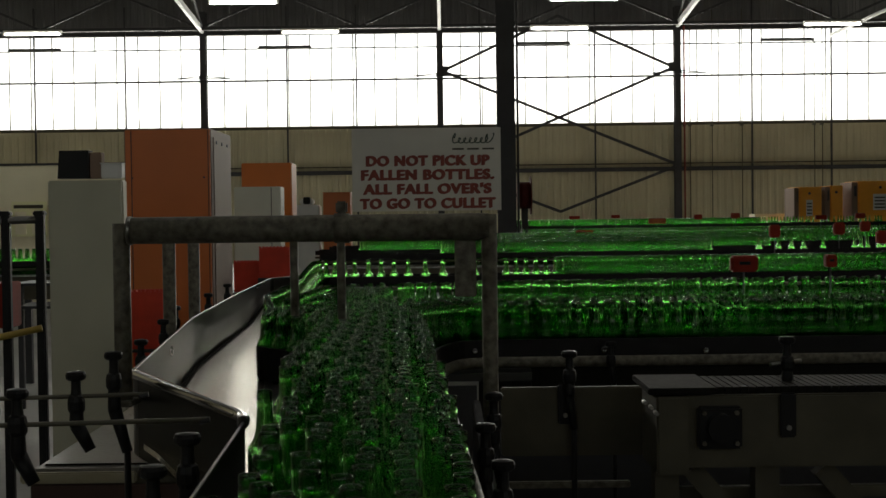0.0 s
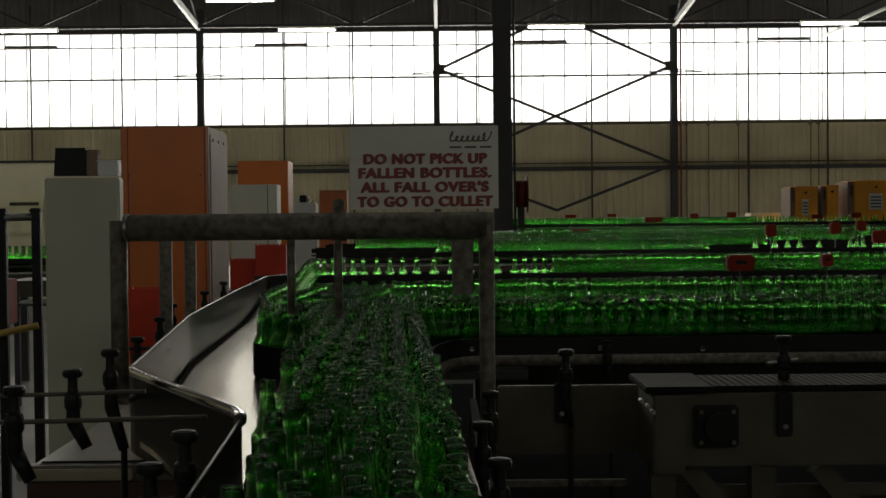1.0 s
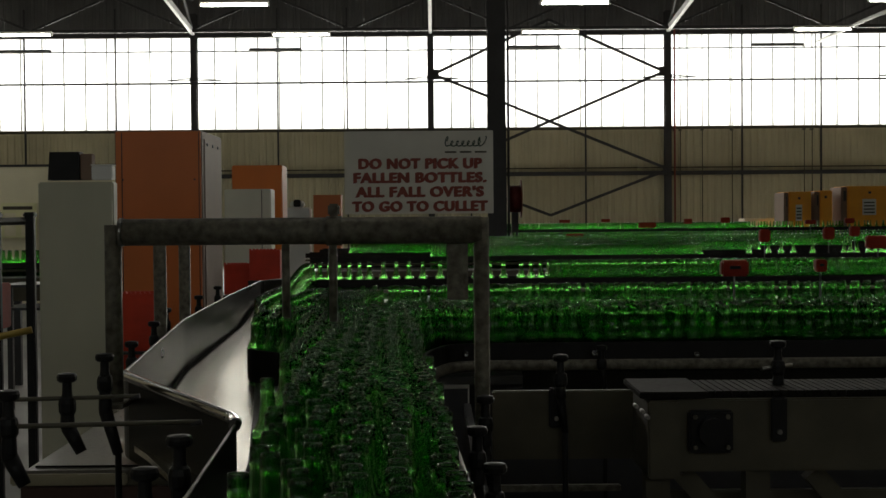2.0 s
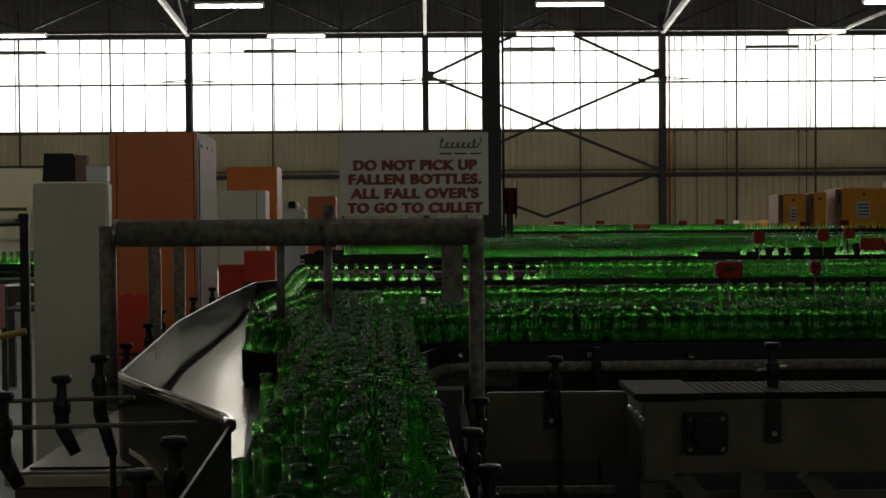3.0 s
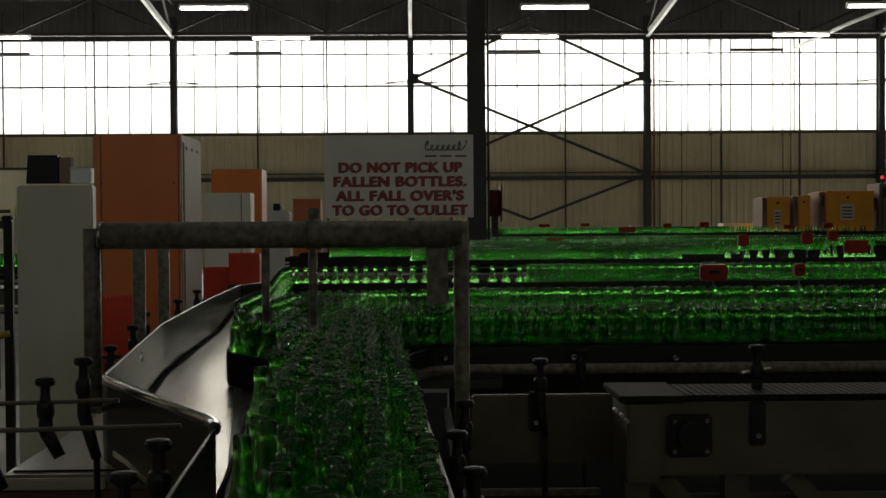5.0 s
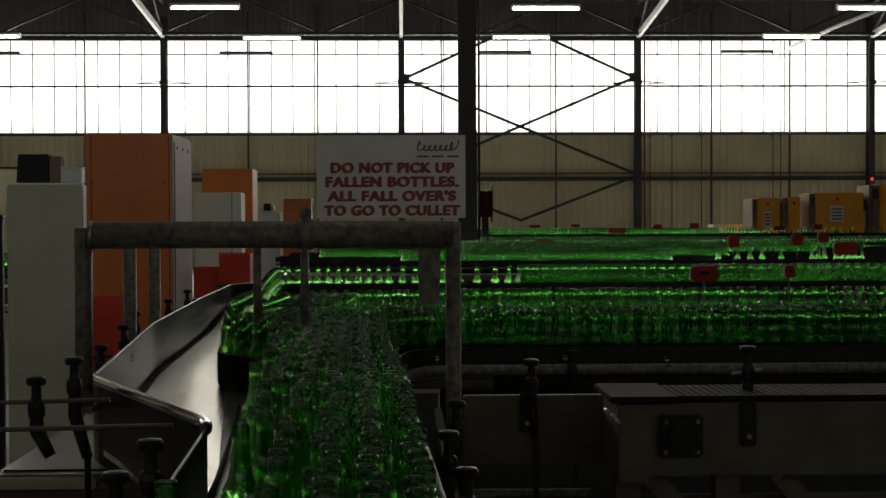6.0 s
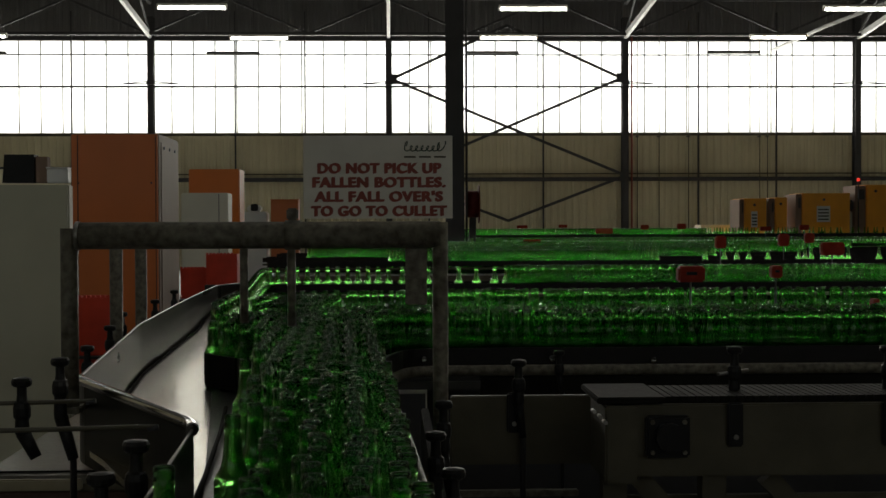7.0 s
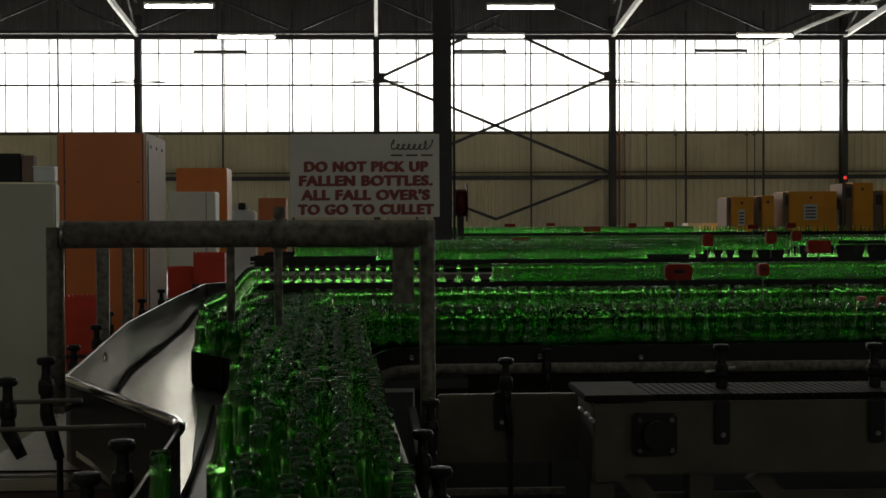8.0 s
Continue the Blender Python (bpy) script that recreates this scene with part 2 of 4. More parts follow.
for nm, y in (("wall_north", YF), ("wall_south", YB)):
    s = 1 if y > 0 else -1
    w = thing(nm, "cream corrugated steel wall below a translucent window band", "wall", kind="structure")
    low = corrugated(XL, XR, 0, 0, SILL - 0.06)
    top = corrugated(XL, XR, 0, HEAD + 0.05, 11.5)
    # upper and south cladding take the dark roof colour in place of shade
    for bm_, lab, material in ((low, "cream corrugated cladding" if s > 0 else "cladding coloured dark for shade", CLAD if s > 0 else ROOF), (top, "upper cladding coloured dark for shade", ROOF)):
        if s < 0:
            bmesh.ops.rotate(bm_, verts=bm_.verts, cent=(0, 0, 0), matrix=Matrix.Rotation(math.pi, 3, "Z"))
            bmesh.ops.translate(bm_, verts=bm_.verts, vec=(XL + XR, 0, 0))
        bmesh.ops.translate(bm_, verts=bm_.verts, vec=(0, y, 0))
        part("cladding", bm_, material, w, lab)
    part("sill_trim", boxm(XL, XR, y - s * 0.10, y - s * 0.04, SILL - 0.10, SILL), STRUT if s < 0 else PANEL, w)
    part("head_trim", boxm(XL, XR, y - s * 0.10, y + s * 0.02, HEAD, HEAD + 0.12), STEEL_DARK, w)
for nm, x in (("wall_west", XL), ("wall_east", XR)):
    tagged(part(nm, boxm(x - 0.1, x + 0.1, YB, YF, 0, 13), CLAD), "plain cream side wall of the hall", "wall", kind="structure")

# roof: two slopes with purlins
bm = bmesh.new()
def roof_z(y):
    return 11.1 - abs(y - 16.0) * 0.0864


for x0, x1, ya, yb in ((XL, XR, YF + 0.5, 16.0), (XL, XR, 16.0, 7.1), (XL, -6.0, 7.1, 5.9), (10.0, XR, 7.1, 5.9), (XL, XR, 5.9, YB - 0.5)):
    vs = [bm.verts.new((x, y, roof_z(y))) for x, y in ((x0, ya), (x1, ya), (x1, yb), (x0, yb))]
    up = [bm.verts.new(v.co + Vector((0, 0, 0.15))) for v in vs]
    bm.faces.new(vs)
    bm.faces.new(up[::-1])
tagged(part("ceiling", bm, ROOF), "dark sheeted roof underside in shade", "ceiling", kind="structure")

# roof opening and panes added out of view to carry the overhead lamp
added_roof_panel = thing("added_roof_window", "unseen translucent roof panel added above the near conveyors", "window", kind="structure")
for i in range(16):
    p = part("pane", boxm(-6.0 + i + 0.01, -5.0 + i - 0.01, 5.9, 7.1, 10.26, 10.268), SHEET, added_roof_panel)
    p.visible_shadow = False

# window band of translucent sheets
# the south band is out of view, added to go with the fill
for nm, y in (("window_1", YF), ("added_window_2", YB)):
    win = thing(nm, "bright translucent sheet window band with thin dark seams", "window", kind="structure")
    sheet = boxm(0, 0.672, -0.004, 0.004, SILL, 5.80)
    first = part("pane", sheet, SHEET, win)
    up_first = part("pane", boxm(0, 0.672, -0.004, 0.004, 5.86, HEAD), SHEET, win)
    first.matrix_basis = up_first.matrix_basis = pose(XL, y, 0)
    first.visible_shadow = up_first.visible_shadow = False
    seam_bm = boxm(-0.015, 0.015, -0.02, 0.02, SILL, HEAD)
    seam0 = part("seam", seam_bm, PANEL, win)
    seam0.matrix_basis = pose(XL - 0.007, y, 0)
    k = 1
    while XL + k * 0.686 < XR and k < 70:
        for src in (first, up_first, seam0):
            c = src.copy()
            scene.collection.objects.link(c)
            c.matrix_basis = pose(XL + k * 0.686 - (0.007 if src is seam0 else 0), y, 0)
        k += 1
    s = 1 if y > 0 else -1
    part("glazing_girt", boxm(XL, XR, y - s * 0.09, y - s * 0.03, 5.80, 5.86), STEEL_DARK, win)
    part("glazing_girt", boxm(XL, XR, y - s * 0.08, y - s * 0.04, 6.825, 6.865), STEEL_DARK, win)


def i_beam(h, w, z0, z1):
    bm = bmesh.new()
    box(bm, -w / 2, w / 2, -h / 2, -h / 2 + 0.016, z0, z1)
    box(bm, -w / 2, w / 2, h / 2 - 0.016, h / 2, z0, z1)
    box(bm, -0.007, 0.007, -h / 2 + 0.017, h / 2 - 0.017, z0, z1)
    return bm


for x in (-15.0, -7.52, -0.03, 7.5, 15.0, 22.4):
    c = thing("wall_column", "dark steel wall column carrying the roof truss", "column", (x, 44.72, 0), "wall columns")
    part("shaft", i_beam(0.3, 0.20, 0, 8.0), STEEL_DARK, c)
    part("base_plate", boxm(-0.2, 0.2, -0.25, 0.25, 0, 0.03, bevel=0.005), STEEL_DARK, c)
for x in (-12.93, -10.04, -4.9, -2.69, 1.24, 4.9, 9.9, 12.43, 17.4):
    p = thing("wall_post", "thin dark steel sheeting post on the wall", "post", (x, 44.86, 0), "sheeting posts")
    part("shaft", boxm(-0.024, 0.024, -0.04, 0.04, 0, 8.2), STEEL_DARK, p)
girt = thing("wall_girt", "dark horizontal steel girt across the wall", "girt", (0, 44.85, 0))
part("rail", boxm(XL, XR, -0.05, 0.05, 2.80, 2.93), STEEL_DARK, girt)
part("flange", boxm(XL, XR, -0.05, 0.04, 3.02, 3.06), PANEL, girt)

# bracing between two columns
brace = thing("wall_bracing", "dark steel cross bracing bolted between wall columns", "bracing", (0, 44.5, 0))
for a, b in (((0.1, 6.04), (3.72, 7.72)), ((7.33, 6.08), (3.72, 7.72)), ((0.1, 6.0), (7.45, 2.98)), ((7.33, 6.05), (0.05, 2.96)),
             ((7.45, 2.95), (3.74, 1.54)), ((0.05, 2.95), (3.74, 1.54))):
    bm = bmesh.new()
    off = 0.05 if a[0] > 5 else -0.05
    bar(bm, (a[0], off, a[1]), (b[0], off, b[1]), 0.09, 0.04)
    part("brace", bm, STEEL_DARK, brace)
for x, z in ((0.1, 6.03), (7.33, 6.07), (7.45, 2.95), (0.05, 2.95)):
    part("gusset", boxm(x - 0.13, x + 0.13, -0.02, 0.02, z - 0.15, z + 0.15), STEEL_DARK, brace)

for x in (-7.52, -0.03, 7.5, 15.0):
    arm = thing("column_arm", "thin steel arm clamped across the wall column", "arm", (x, 44.5, 5.9), "column arms")
    for a, b in (((-0.85, -0.02), (0.0, 0.06)), ((0.0, 0.06), (0.9, -0.02)), ((-0.85, -0.025), (0.9, -0.025))):
        bm = bmesh.new()
        bar(bm, (a[0], 0, a[1]), (b[0], 0, b[1]), 0.03)
        part("bar", bm, STEEL_DARK, arm)
    part("bracket", boxm(-0.12, 0.12, 0.0, 0.06, -0.05, 0.08), STEEL_DARK, arm)

# roof trusses along the hall and the eaves truss
for x in (-15.0, -7.52, -0.03, 7.5, 15.0, 22.4):
    t = thing("roof_truss", "steel roof truss with pale grey lower chord", "truss", (x, 0, 0), "roof trusses")
    bm = bmesh.new()
    bar(bm, (0, 44.6, 7.40), (0, 16, 9.9), 0.17, 0.10)
    part("lower_chord", bm, STRUT, t, "pale grey lower chord")
    bm = bmesh.new()
    bar(bm, (0, 44.6, 8.45), (0, 16, 10.9), 0.14, 0.10)
    part("upper_chord", bm, STEEL_DARK, t)
    for i in range(12):
        bm = bmesh.new()
        ya, yb = 44.6 - i * 2.3, 44.6 - (i + 1) * 2.3
        f = lambda y: 7.40 + (44.6 - y) * 0.0874
        if i % 2:
            bar(bm, (0, ya, f(ya) + 1.0), (0, yb, f(yb)), 0.06)
        else:
            bar(bm, (0, ya, f(ya)), (0, yb, f(yb) + 1.0), 0.06)
        part("web", bm, STEEL_DARK, t)
eaves = thing("eaves_truss", "dark lattice eaves truss above the window band", "truss", (0, 44.2, 0))
part("chord", boxm(XL, XR, -0.05, 0.05, 7.36, 7.46), STEEL_DARK, eaves)
part("chord", boxm(XL, XR, -0.05, 0.05, 8.46, 8.54), STEEL_DARK, eaves)
for i in range(18):
    bm = bmesh.new()
    xa = -20.0 + i * 2.5 - 0.03
    za, zb = (7.42, 8.5) if i % 2 else (8.5, 7.42)
    bar(bm, (xa, 0, za), (xa + 2.5, 0, zb), 0.07)
    part("web", bm, STEEL_DARK, eaves)
pipe = thing("roof_pipe", "grey pipe running up under the roof", "pipe", (0, 0, 0))
part("run", tube_along([(12.2, 44.4, 6.95), (13.1, 42, 7.35), (15.6, 36, 8.2), (16.2, 35, 9.46)], 0.06), STRUT, pipe)
for x in (7.72, 7.9, 8.6, 9.55, 11.85, 12.1):
    p = thing("wall_pipe", "thin vertical service pipe clipped to the wall", "pipe", (x, 44.7, 0), "service pipes")
    red = x < 7.8
    part("run", rodm((0, 0, 0.0), (0, 0, 7.9), 0.03 if red else 0.016, 8), SIGNRED if red else PANEL, p, "dull red pipe" if red else "")
    for z in (4.2,):
        part("clip", boxm(-0.05, 0.05, 0.02, 0.15, z, z + 0.04), STEEL_DARK, p)

# hall column
c = thing("hall_column", "dark steel hall column standing among the conveyors", "column", (1.05, 23.0, 0))
part("shaft", i_beam(0.32, 0.29, 0, 10.2), STEEL_DARK, c)
part("base_plate", boxm(-0.3, 0.3, -0.3, 0.3, 0, 0.03, bevel=0.005), STEEL_DARK, c)
part("cover", boxm(-0.15, 0.15, -0.23, -0.17, 0, 3.0, bevel=0.01), STEEL_DARK, c)
part("conduit", rodm((0.19, -0.1, 0.0), (0.19, -0.1, 9.5), 0.02, 8), STEEL_DARK, c)


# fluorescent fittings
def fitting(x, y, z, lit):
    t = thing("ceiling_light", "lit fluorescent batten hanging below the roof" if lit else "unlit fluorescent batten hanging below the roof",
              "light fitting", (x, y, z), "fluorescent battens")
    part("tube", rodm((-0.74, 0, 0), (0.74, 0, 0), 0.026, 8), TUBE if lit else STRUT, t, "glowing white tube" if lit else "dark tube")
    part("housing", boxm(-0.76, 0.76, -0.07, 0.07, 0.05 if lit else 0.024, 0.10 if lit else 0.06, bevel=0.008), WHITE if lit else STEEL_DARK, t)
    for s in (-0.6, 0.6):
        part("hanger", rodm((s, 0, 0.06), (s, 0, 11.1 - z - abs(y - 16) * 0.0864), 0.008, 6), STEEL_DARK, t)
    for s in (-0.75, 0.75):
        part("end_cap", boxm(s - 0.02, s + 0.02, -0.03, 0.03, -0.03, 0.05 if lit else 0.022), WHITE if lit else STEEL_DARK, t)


for x, y, z, lit in ((-4.32, 31, 6.20, 1), (3.17, 31, 6.19, 1), (10.4, 31, 6.20, 1), (-3.41, 37, 6.32, 1), (3.13, 37, 6.34, 1), (10.3, 37, 6.36, 1), (-10.7, 37, 6.36, 1),
                     (-4.53, 41, 6.40, 0), (3.0, 41, 6.42, 0), (10.08, 41, 6.44, 0), (-11.8, 41, 6.40, 0),
                     # battens from here on are unseen, added to brighten the hall
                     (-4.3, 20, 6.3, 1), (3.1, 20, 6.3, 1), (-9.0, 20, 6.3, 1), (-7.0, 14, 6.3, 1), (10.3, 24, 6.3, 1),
                     # the first three brighten the partition, the rest fill in the near end
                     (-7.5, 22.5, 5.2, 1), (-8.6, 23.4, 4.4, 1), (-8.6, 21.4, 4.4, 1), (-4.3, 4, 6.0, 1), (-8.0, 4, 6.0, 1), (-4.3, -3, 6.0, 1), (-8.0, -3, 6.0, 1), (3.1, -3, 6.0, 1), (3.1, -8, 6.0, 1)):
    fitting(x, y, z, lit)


# ---- bottles ----
def belt_z(y):
    """The chain falls gently towards the turn, then climbs again to the third cross conveyor."""
    def ease(t):
        t = min(1.0, max(0.0, t))
        return t * t * (3 - 2 * t)
    return 0.96 - 0.05 * ease((y - 2.5) / 2.4) + 0.07 * ease((y - 7.4) / 1.3)


PROFILE = [(0, 0.006), (0.022, 0.002), (0.027, 0.0), (0.0303, 0.006), (0.0305, 0.130), (0.0303, 0.1355), (0.0297, 0.1395), (0.0285, 0.1430), (0.0266, 0.1462),
           (0.0240, 0.1497), (0.0213, 0.1545), (0.0190, 0.1605), (0.0171, 0.1690), (0.0156, 0.1790), (0.0146, 0.1900),
           (0.0136, 0.2050), (0.0130, 0.2140), (0.0138, 0.2160), (0.0140, 0.2190), (0.0137, 0.2215), (0.0130, 0.2228), (0.0129, 0.2290), (0.0133, 0.2305),
           (0.0135, 0.2350), (0.0131, 0.2380), (0.0122, 0.2400), (0.0108, 0.2390)]
INNER = [(0.0100, 0.2380), (0.0101, 0.212), (0.0110, 0.186), (0.0124, 0.169), (0.0150, 0.1572), (0.0182, 0.1480), (0.0218, 0.1420), (0.0258, 0.1350), (0.0280, 0.126), (0.0280, 0.014), (0.020, 0.009), (0, 0.013)]
FAR_PROFILE = [(0, 0.006), (0.0303, 0.004), (0.0305, 0.132), (0.0285, 0.143), (0.0213, 0.1545), (0.0160, 0.177), (0.0132, 0.2120), (0.0140, 0.2190), (0.0130, 0.2240), (0.0135, 0.2340), (0.0112, 0.2395)]
FAR_INNER = [(0.0108, 0.236), (0.0118, 0.190), (0.0156, 0.158), (0.0240, 0.141), (0.0279, 0.128), (0.0270, 0.012), (0, 0.013)]


def bottle_mesh(name, seg, profile):
    bm = lathe(profile, seg)
    bmesh.ops.recalc_face_normals(bm, faces=bm.faces)
    me = bpy.data.meshes.new(name)
    bm.to_mesh(me)
    bm.free()
    me.materials.append(GLASS)
    me.polygons.foreach_set("use_smooth", [True] * len(me.polygons))
    return me


BOTTLE = bottle_mesh("bottle", 20, PROFILE + INNER)
BOTTLE_FAR = bottle_mesh("far_bottle", 8, FAR_PROFILE + FAR_INNER)
rng = random.Random(7)
MOVING = []


def bottle(x, y, group="bottles on the near conveyor", label="empty green glass bottle standing upright among others on the conveyor"):
    ob = new("bottle", BOTTLE)
    ob.matrix_basis = pose(x, y, belt_z(y), 0, 0, rng.uniform(0, 360))
    return tagged(ob, label, "bottle", group)


def bottle_mass(name, label, places, z=None, me=BOTTLE_FAR):
    """Many bottles beyond counting, in one mesh."""
    n = len(me.vertices)
    co = np.empty(n * 3)
    me.vertices.foreach_get("co", co)
    co = co.reshape(-1, 3)
    loops = [list(p.vertices) for p in me.polygons]
    verts, faces = [], []
    for x, y in places:
        base = len(verts)
        a = rng.uniform(0, 6.28)
        ca, sa = math.cos(a), math.sin(a)
        rotm = np.array([[ca, sa, 0], [-sa, ca, 0], [0, 0, 1]])
        verts.extend((co @ rotm + (x, y, belt_z(y) if z is None else z)).tolist())
        faces.extend([[i + base for i in p] for p in loops])
    m2 = bpy.data.meshes.new(name)
    m2.from_pydata(verts, [], faces)
    m2.materials.append(GLASS)
    m2.polygons.foreach_set("use_smooth", [True] * len(m2.polygons))
    return tagged(new(name, m2), label, "bottles", kind="stuff")


PITCH, LANE = 0.0640, 0.0605
CX, CY, R0 = 0.105, 5.22, 0.21
SPEED = 0.11


def lane_point(k, s):
    """Place on lane k, s metres along it: away from the camera, round the corner, then along the cross conveyor."""
    r = R0 + LANE * k
    straight, arc = 4.2, r * math.pi / 2
    x_in = CX - r
    if s < straight:
        return x_in + 0.034 * (straight - s), CY - straight + s
    if s < straight + arc:
        a = (s - straight) / r
        return CX - r * math.cos(a), CY + r * math.sin(a)
    return CX + (s - straight - arc), CY + r


ROWMASS = {}
for k in range(10):
    s = (-0.62, -0.62, -0.62, -0.62, 0.42, 1.78, 3.70, 3.82, 3.93, 4.02)[k] + (k % 2) * PITCH / 2
    end = 4.2 + (R0 + LANE * k) * math.pi / 2 + 2.0
    while s < end:
        if not (k == 3 and s < 0.9 and int(s / PITCH) % 4 == 0) and not (k == 4 and 0.47 < s < 1.0 and int(s / PITCH) % 3 == 1):
            j = s + rng.uniform(-0.009, 0.009)
            v = SPEED if k < 6 else 0.0
            x, y = lane_point(k, j)
            side = rng.uniform(-0.008, 0.008) + 0.009 * math.sin(s * 21.0 + k * 2.4)
            if x < -0.645 and y < 5.4:
                s += PITCH
                continue
            if k > 8 and x > 0.22:
                break
            if k > 5 or x > 0.34:
                ROWMASS.setdefault(v, []).append((x, y + side))
            else:
                MOVING.append((bottle(x + side, y), k, j, v, side))
        s += PITCH
for k, j in ((5, -0.05), (5, 1.41)):
    x, y = lane_point(k, j)
    MOVING.append((bottle(x, y, label="empty green glass bottle standing apart at the edge of the conveyor"), k, j, SPEED, 0.0))
MASSES = [(bottle_mass("bottle_mass", "packed mass of empty green glass bottles on the cross conveyor", pl, me=BOTTLE), v) for v, pl in ROWMASS.items()]

# bottles waiting between the corner and the second cross conveyor
places = []
y = 6.05
row = 0
while y < 6.9:
    x = -0.56 + 0.05 * (y - 6.0) + (row % 2) * PITCH / 2
    while x < -0.33 + 0.10 * (y - 6.0):
        places.append((x + rng.uniform(-0.005, 0.005), y))
        x += PITCH
    y += LANE
    row += 1
for k in (1, 2):
    x = -0.22 + (k % 2) * PITCH / 2
    while x < 3.6:
        if rng.random() < 0.85:
            places.append((x + rng.uniform(-0.006, 0.006), 7.31 - k * LANE))
        if x > 0.1:
            places.append((x + rng.uniform(-0.006, 0.006) + 0.03, 7.31 + k * LANE))
        x += PITCH
x = 0.75
while x < 5.0:
    places.append((x, 9.055))
    places.append((x + 0.031, 9.11))
    places.append((x, 9.165))
    places.append((x + 0.031, 9.22))
    x += 0.0635
bottle_mass("bottle_mass", "green glass bottles waiting at the turn and behind the moving rows", places, me=BOTTLE)


def file_point(f, s):
    """Single files: away from the camera, round a corner, then along a cross conveyor."""
    x0, y0, y1, r = ((-0.66, 5.9, 6.95, 0.36), (-0.65, 5.15, 8.82, 0.18))[f]
    if s < y1 - y0:
        t = min(1.0, s / 1.3)
        return x0 - (-0.06, 0.145)[f] * t * t * (3 - 2 * t), y0 + s
    xe = x0 - (-0.06 * 0.904, 0.145)[f]
    s -= y1 - y0
    if s < r * math.pi / 2:
        return xe + r - r * math.cos(s / r), y1 + r * math.sin(s / r)
    return xe + r + s - r * math.pi / 2, y1 + r


FILES = []
ROWS = {0: [], 1: []}
for f, length in ((0, 5.2), (1, 9.0)):
    turn_s = ((6.95 - 5.9) + 0.56, (8.82 - 5.15) + 0.31)[f]
    s = 0.0
    while s < length:
        x, y = file_point(f, s)
        if s > turn_s + 0.05:
            ROWS[f].append((x, y))
        else:
            FILES.append((bottle(x, y, group="single file bottles", label="empty green glass bottle in single file at the turn"), f, s))
        if f == 0:
            s += PITCH * rng.choice((1, 1, 1, 1, 1.05, 1.5, 2.2))
        elif s < turn_s:
            s += 0.0645
        elif s < turn_s + 0.95:
            s += rng.uniform(0.075, 0.118)
        else:
            s += 0.0635
SECOND = bottle_mass("bottle_row", "row of empty green glass bottles with gaps on the second conveyor", ROWS[0], me=BOTTLE)
THIRD = bottle_mass("bottle_row", "row of green glass bottles, spaced out at one end", ROWS[1], me=BOTTLE)


def strip(x0, x1, y0, ranks, gap=0.0):
    out = []
    for k in range(ranks):
        x = x0 + (k % 2) * PITCH / 2
        while x < x1:
            if rng.random() >= gap:
                out.append((x + rng.uniform(-0.004, 0.004), y0 + k * LANE))
            x += PITCH
    return out


far = []
for x0, x1, y0, ranks, gap in ((0.0, 2.65, 13.82, 4, 0.02), (3.2, 6.6, 14.2, 1, 0.4), (-0.9, 3.6, 15.45, 4, 0.04), (-1.0, 5.2, 17.35, 4, 0.05),
                               (-0.3, 6.6, 19.85, 3, 0.06), (1.4, 9.0, 24.35, 2, 0.1), (-4.8, -3.4, 13.0, 2, 0.02)):
    far += strip(x0, x1, y0, ranks, gap)
bottle_mass("bottle_field", "field of green glass bottles on the far conveyors", far, z=0.99)
bottle_mass("bottle_field", "field of green glass bottles on a raised far conveyor", strip(1.2, 6.2, 27.4, 4, 0.05) + strip(4.0, 11.5, 28.6, 2, 0.5), z=1.13)


# ---- conveyors ----
def conveyor(name, label, x0, x1, y0, y1, z=0.99, chain=CHAIN, rail=1.12, lanes=4, legs=True):
    c = thing(name, label, "conveyor")
    w = (y1 - y0) / lanes
    for i in range(lanes):
        part("chain", boxm(x0, x1, y0 + i * w + 0.002, y0 + (i + 1) * w - 0.002, z - 0.03, z), chain, c)
    for y in (y0 - 0.03, y1 + 0.004):
        part("side_frame", boxm(x0, x1, y, y + 0.026, z - 0.22, z - 0.012, bevel=0.004), PANEL, c)
    for y in (y0 - 0.012, y1 + 0.012):
        part("guide_rail", boxm(x0, x1, y - 0.006, y + 0.006, rail - 0.05 if y < y1 else z + 0.004, rail, bevel=0.003), RUBBER, c)
        part("rail_backing", rodm((x0, y - 0.014 if y < (y0 + y1) / 2 else y + 0.014, rail - 0.075), (x1, y - 0.014 if y < (y0 + y1) / 2 else y + 0.014, rail - 0.075), 0.011, 8), PANEL, c)
    x = x0 + 0.4
    while legs and x < x1:
        for y in (y0, y1):
            part("leg", boxm(x - 0.03, x + 0.03, y - 0.03, y + 0.03, 0, z - 0.22), STEEL_DARK, c)
        x += 1.8
    return c


conveyor("conveyor", "dark second cross conveyor with black guide rails", -0.85, 3.8, 7.15, 7.47, z=0.909, lanes=4, rail=1.02)
conveyor("conveyor", "dark third cross conveyor with black guide rails", -0.9, 5.4, 8.94, 9.28, z=0.979, lanes=4, rail=1.11)
conveyor("conveyor", "far accumulation conveyor full of bottles", -1.2, 7.0, 13.75, 14.35, lanes=4, rail=1.12)
conveyor("conveyor", "far accumulation conveyor full of bottles", -1.4, 7.5, 15.4, 15.9, lanes=4)
conveyor("conveyor", "far accumulation conveyor full of bottles", -1.4, 8.0, 17.3, 17.8, lanes=4)
conveyor("conveyor", "far accumulation conveyor full of bottles", -1.0, 9.0, 19.8, 20.3, lanes=4)
conveyor("conveyor", "far accumulation conveyor full of bottles", 1.3, 11.0, 24.3, 24.8, lanes=4)
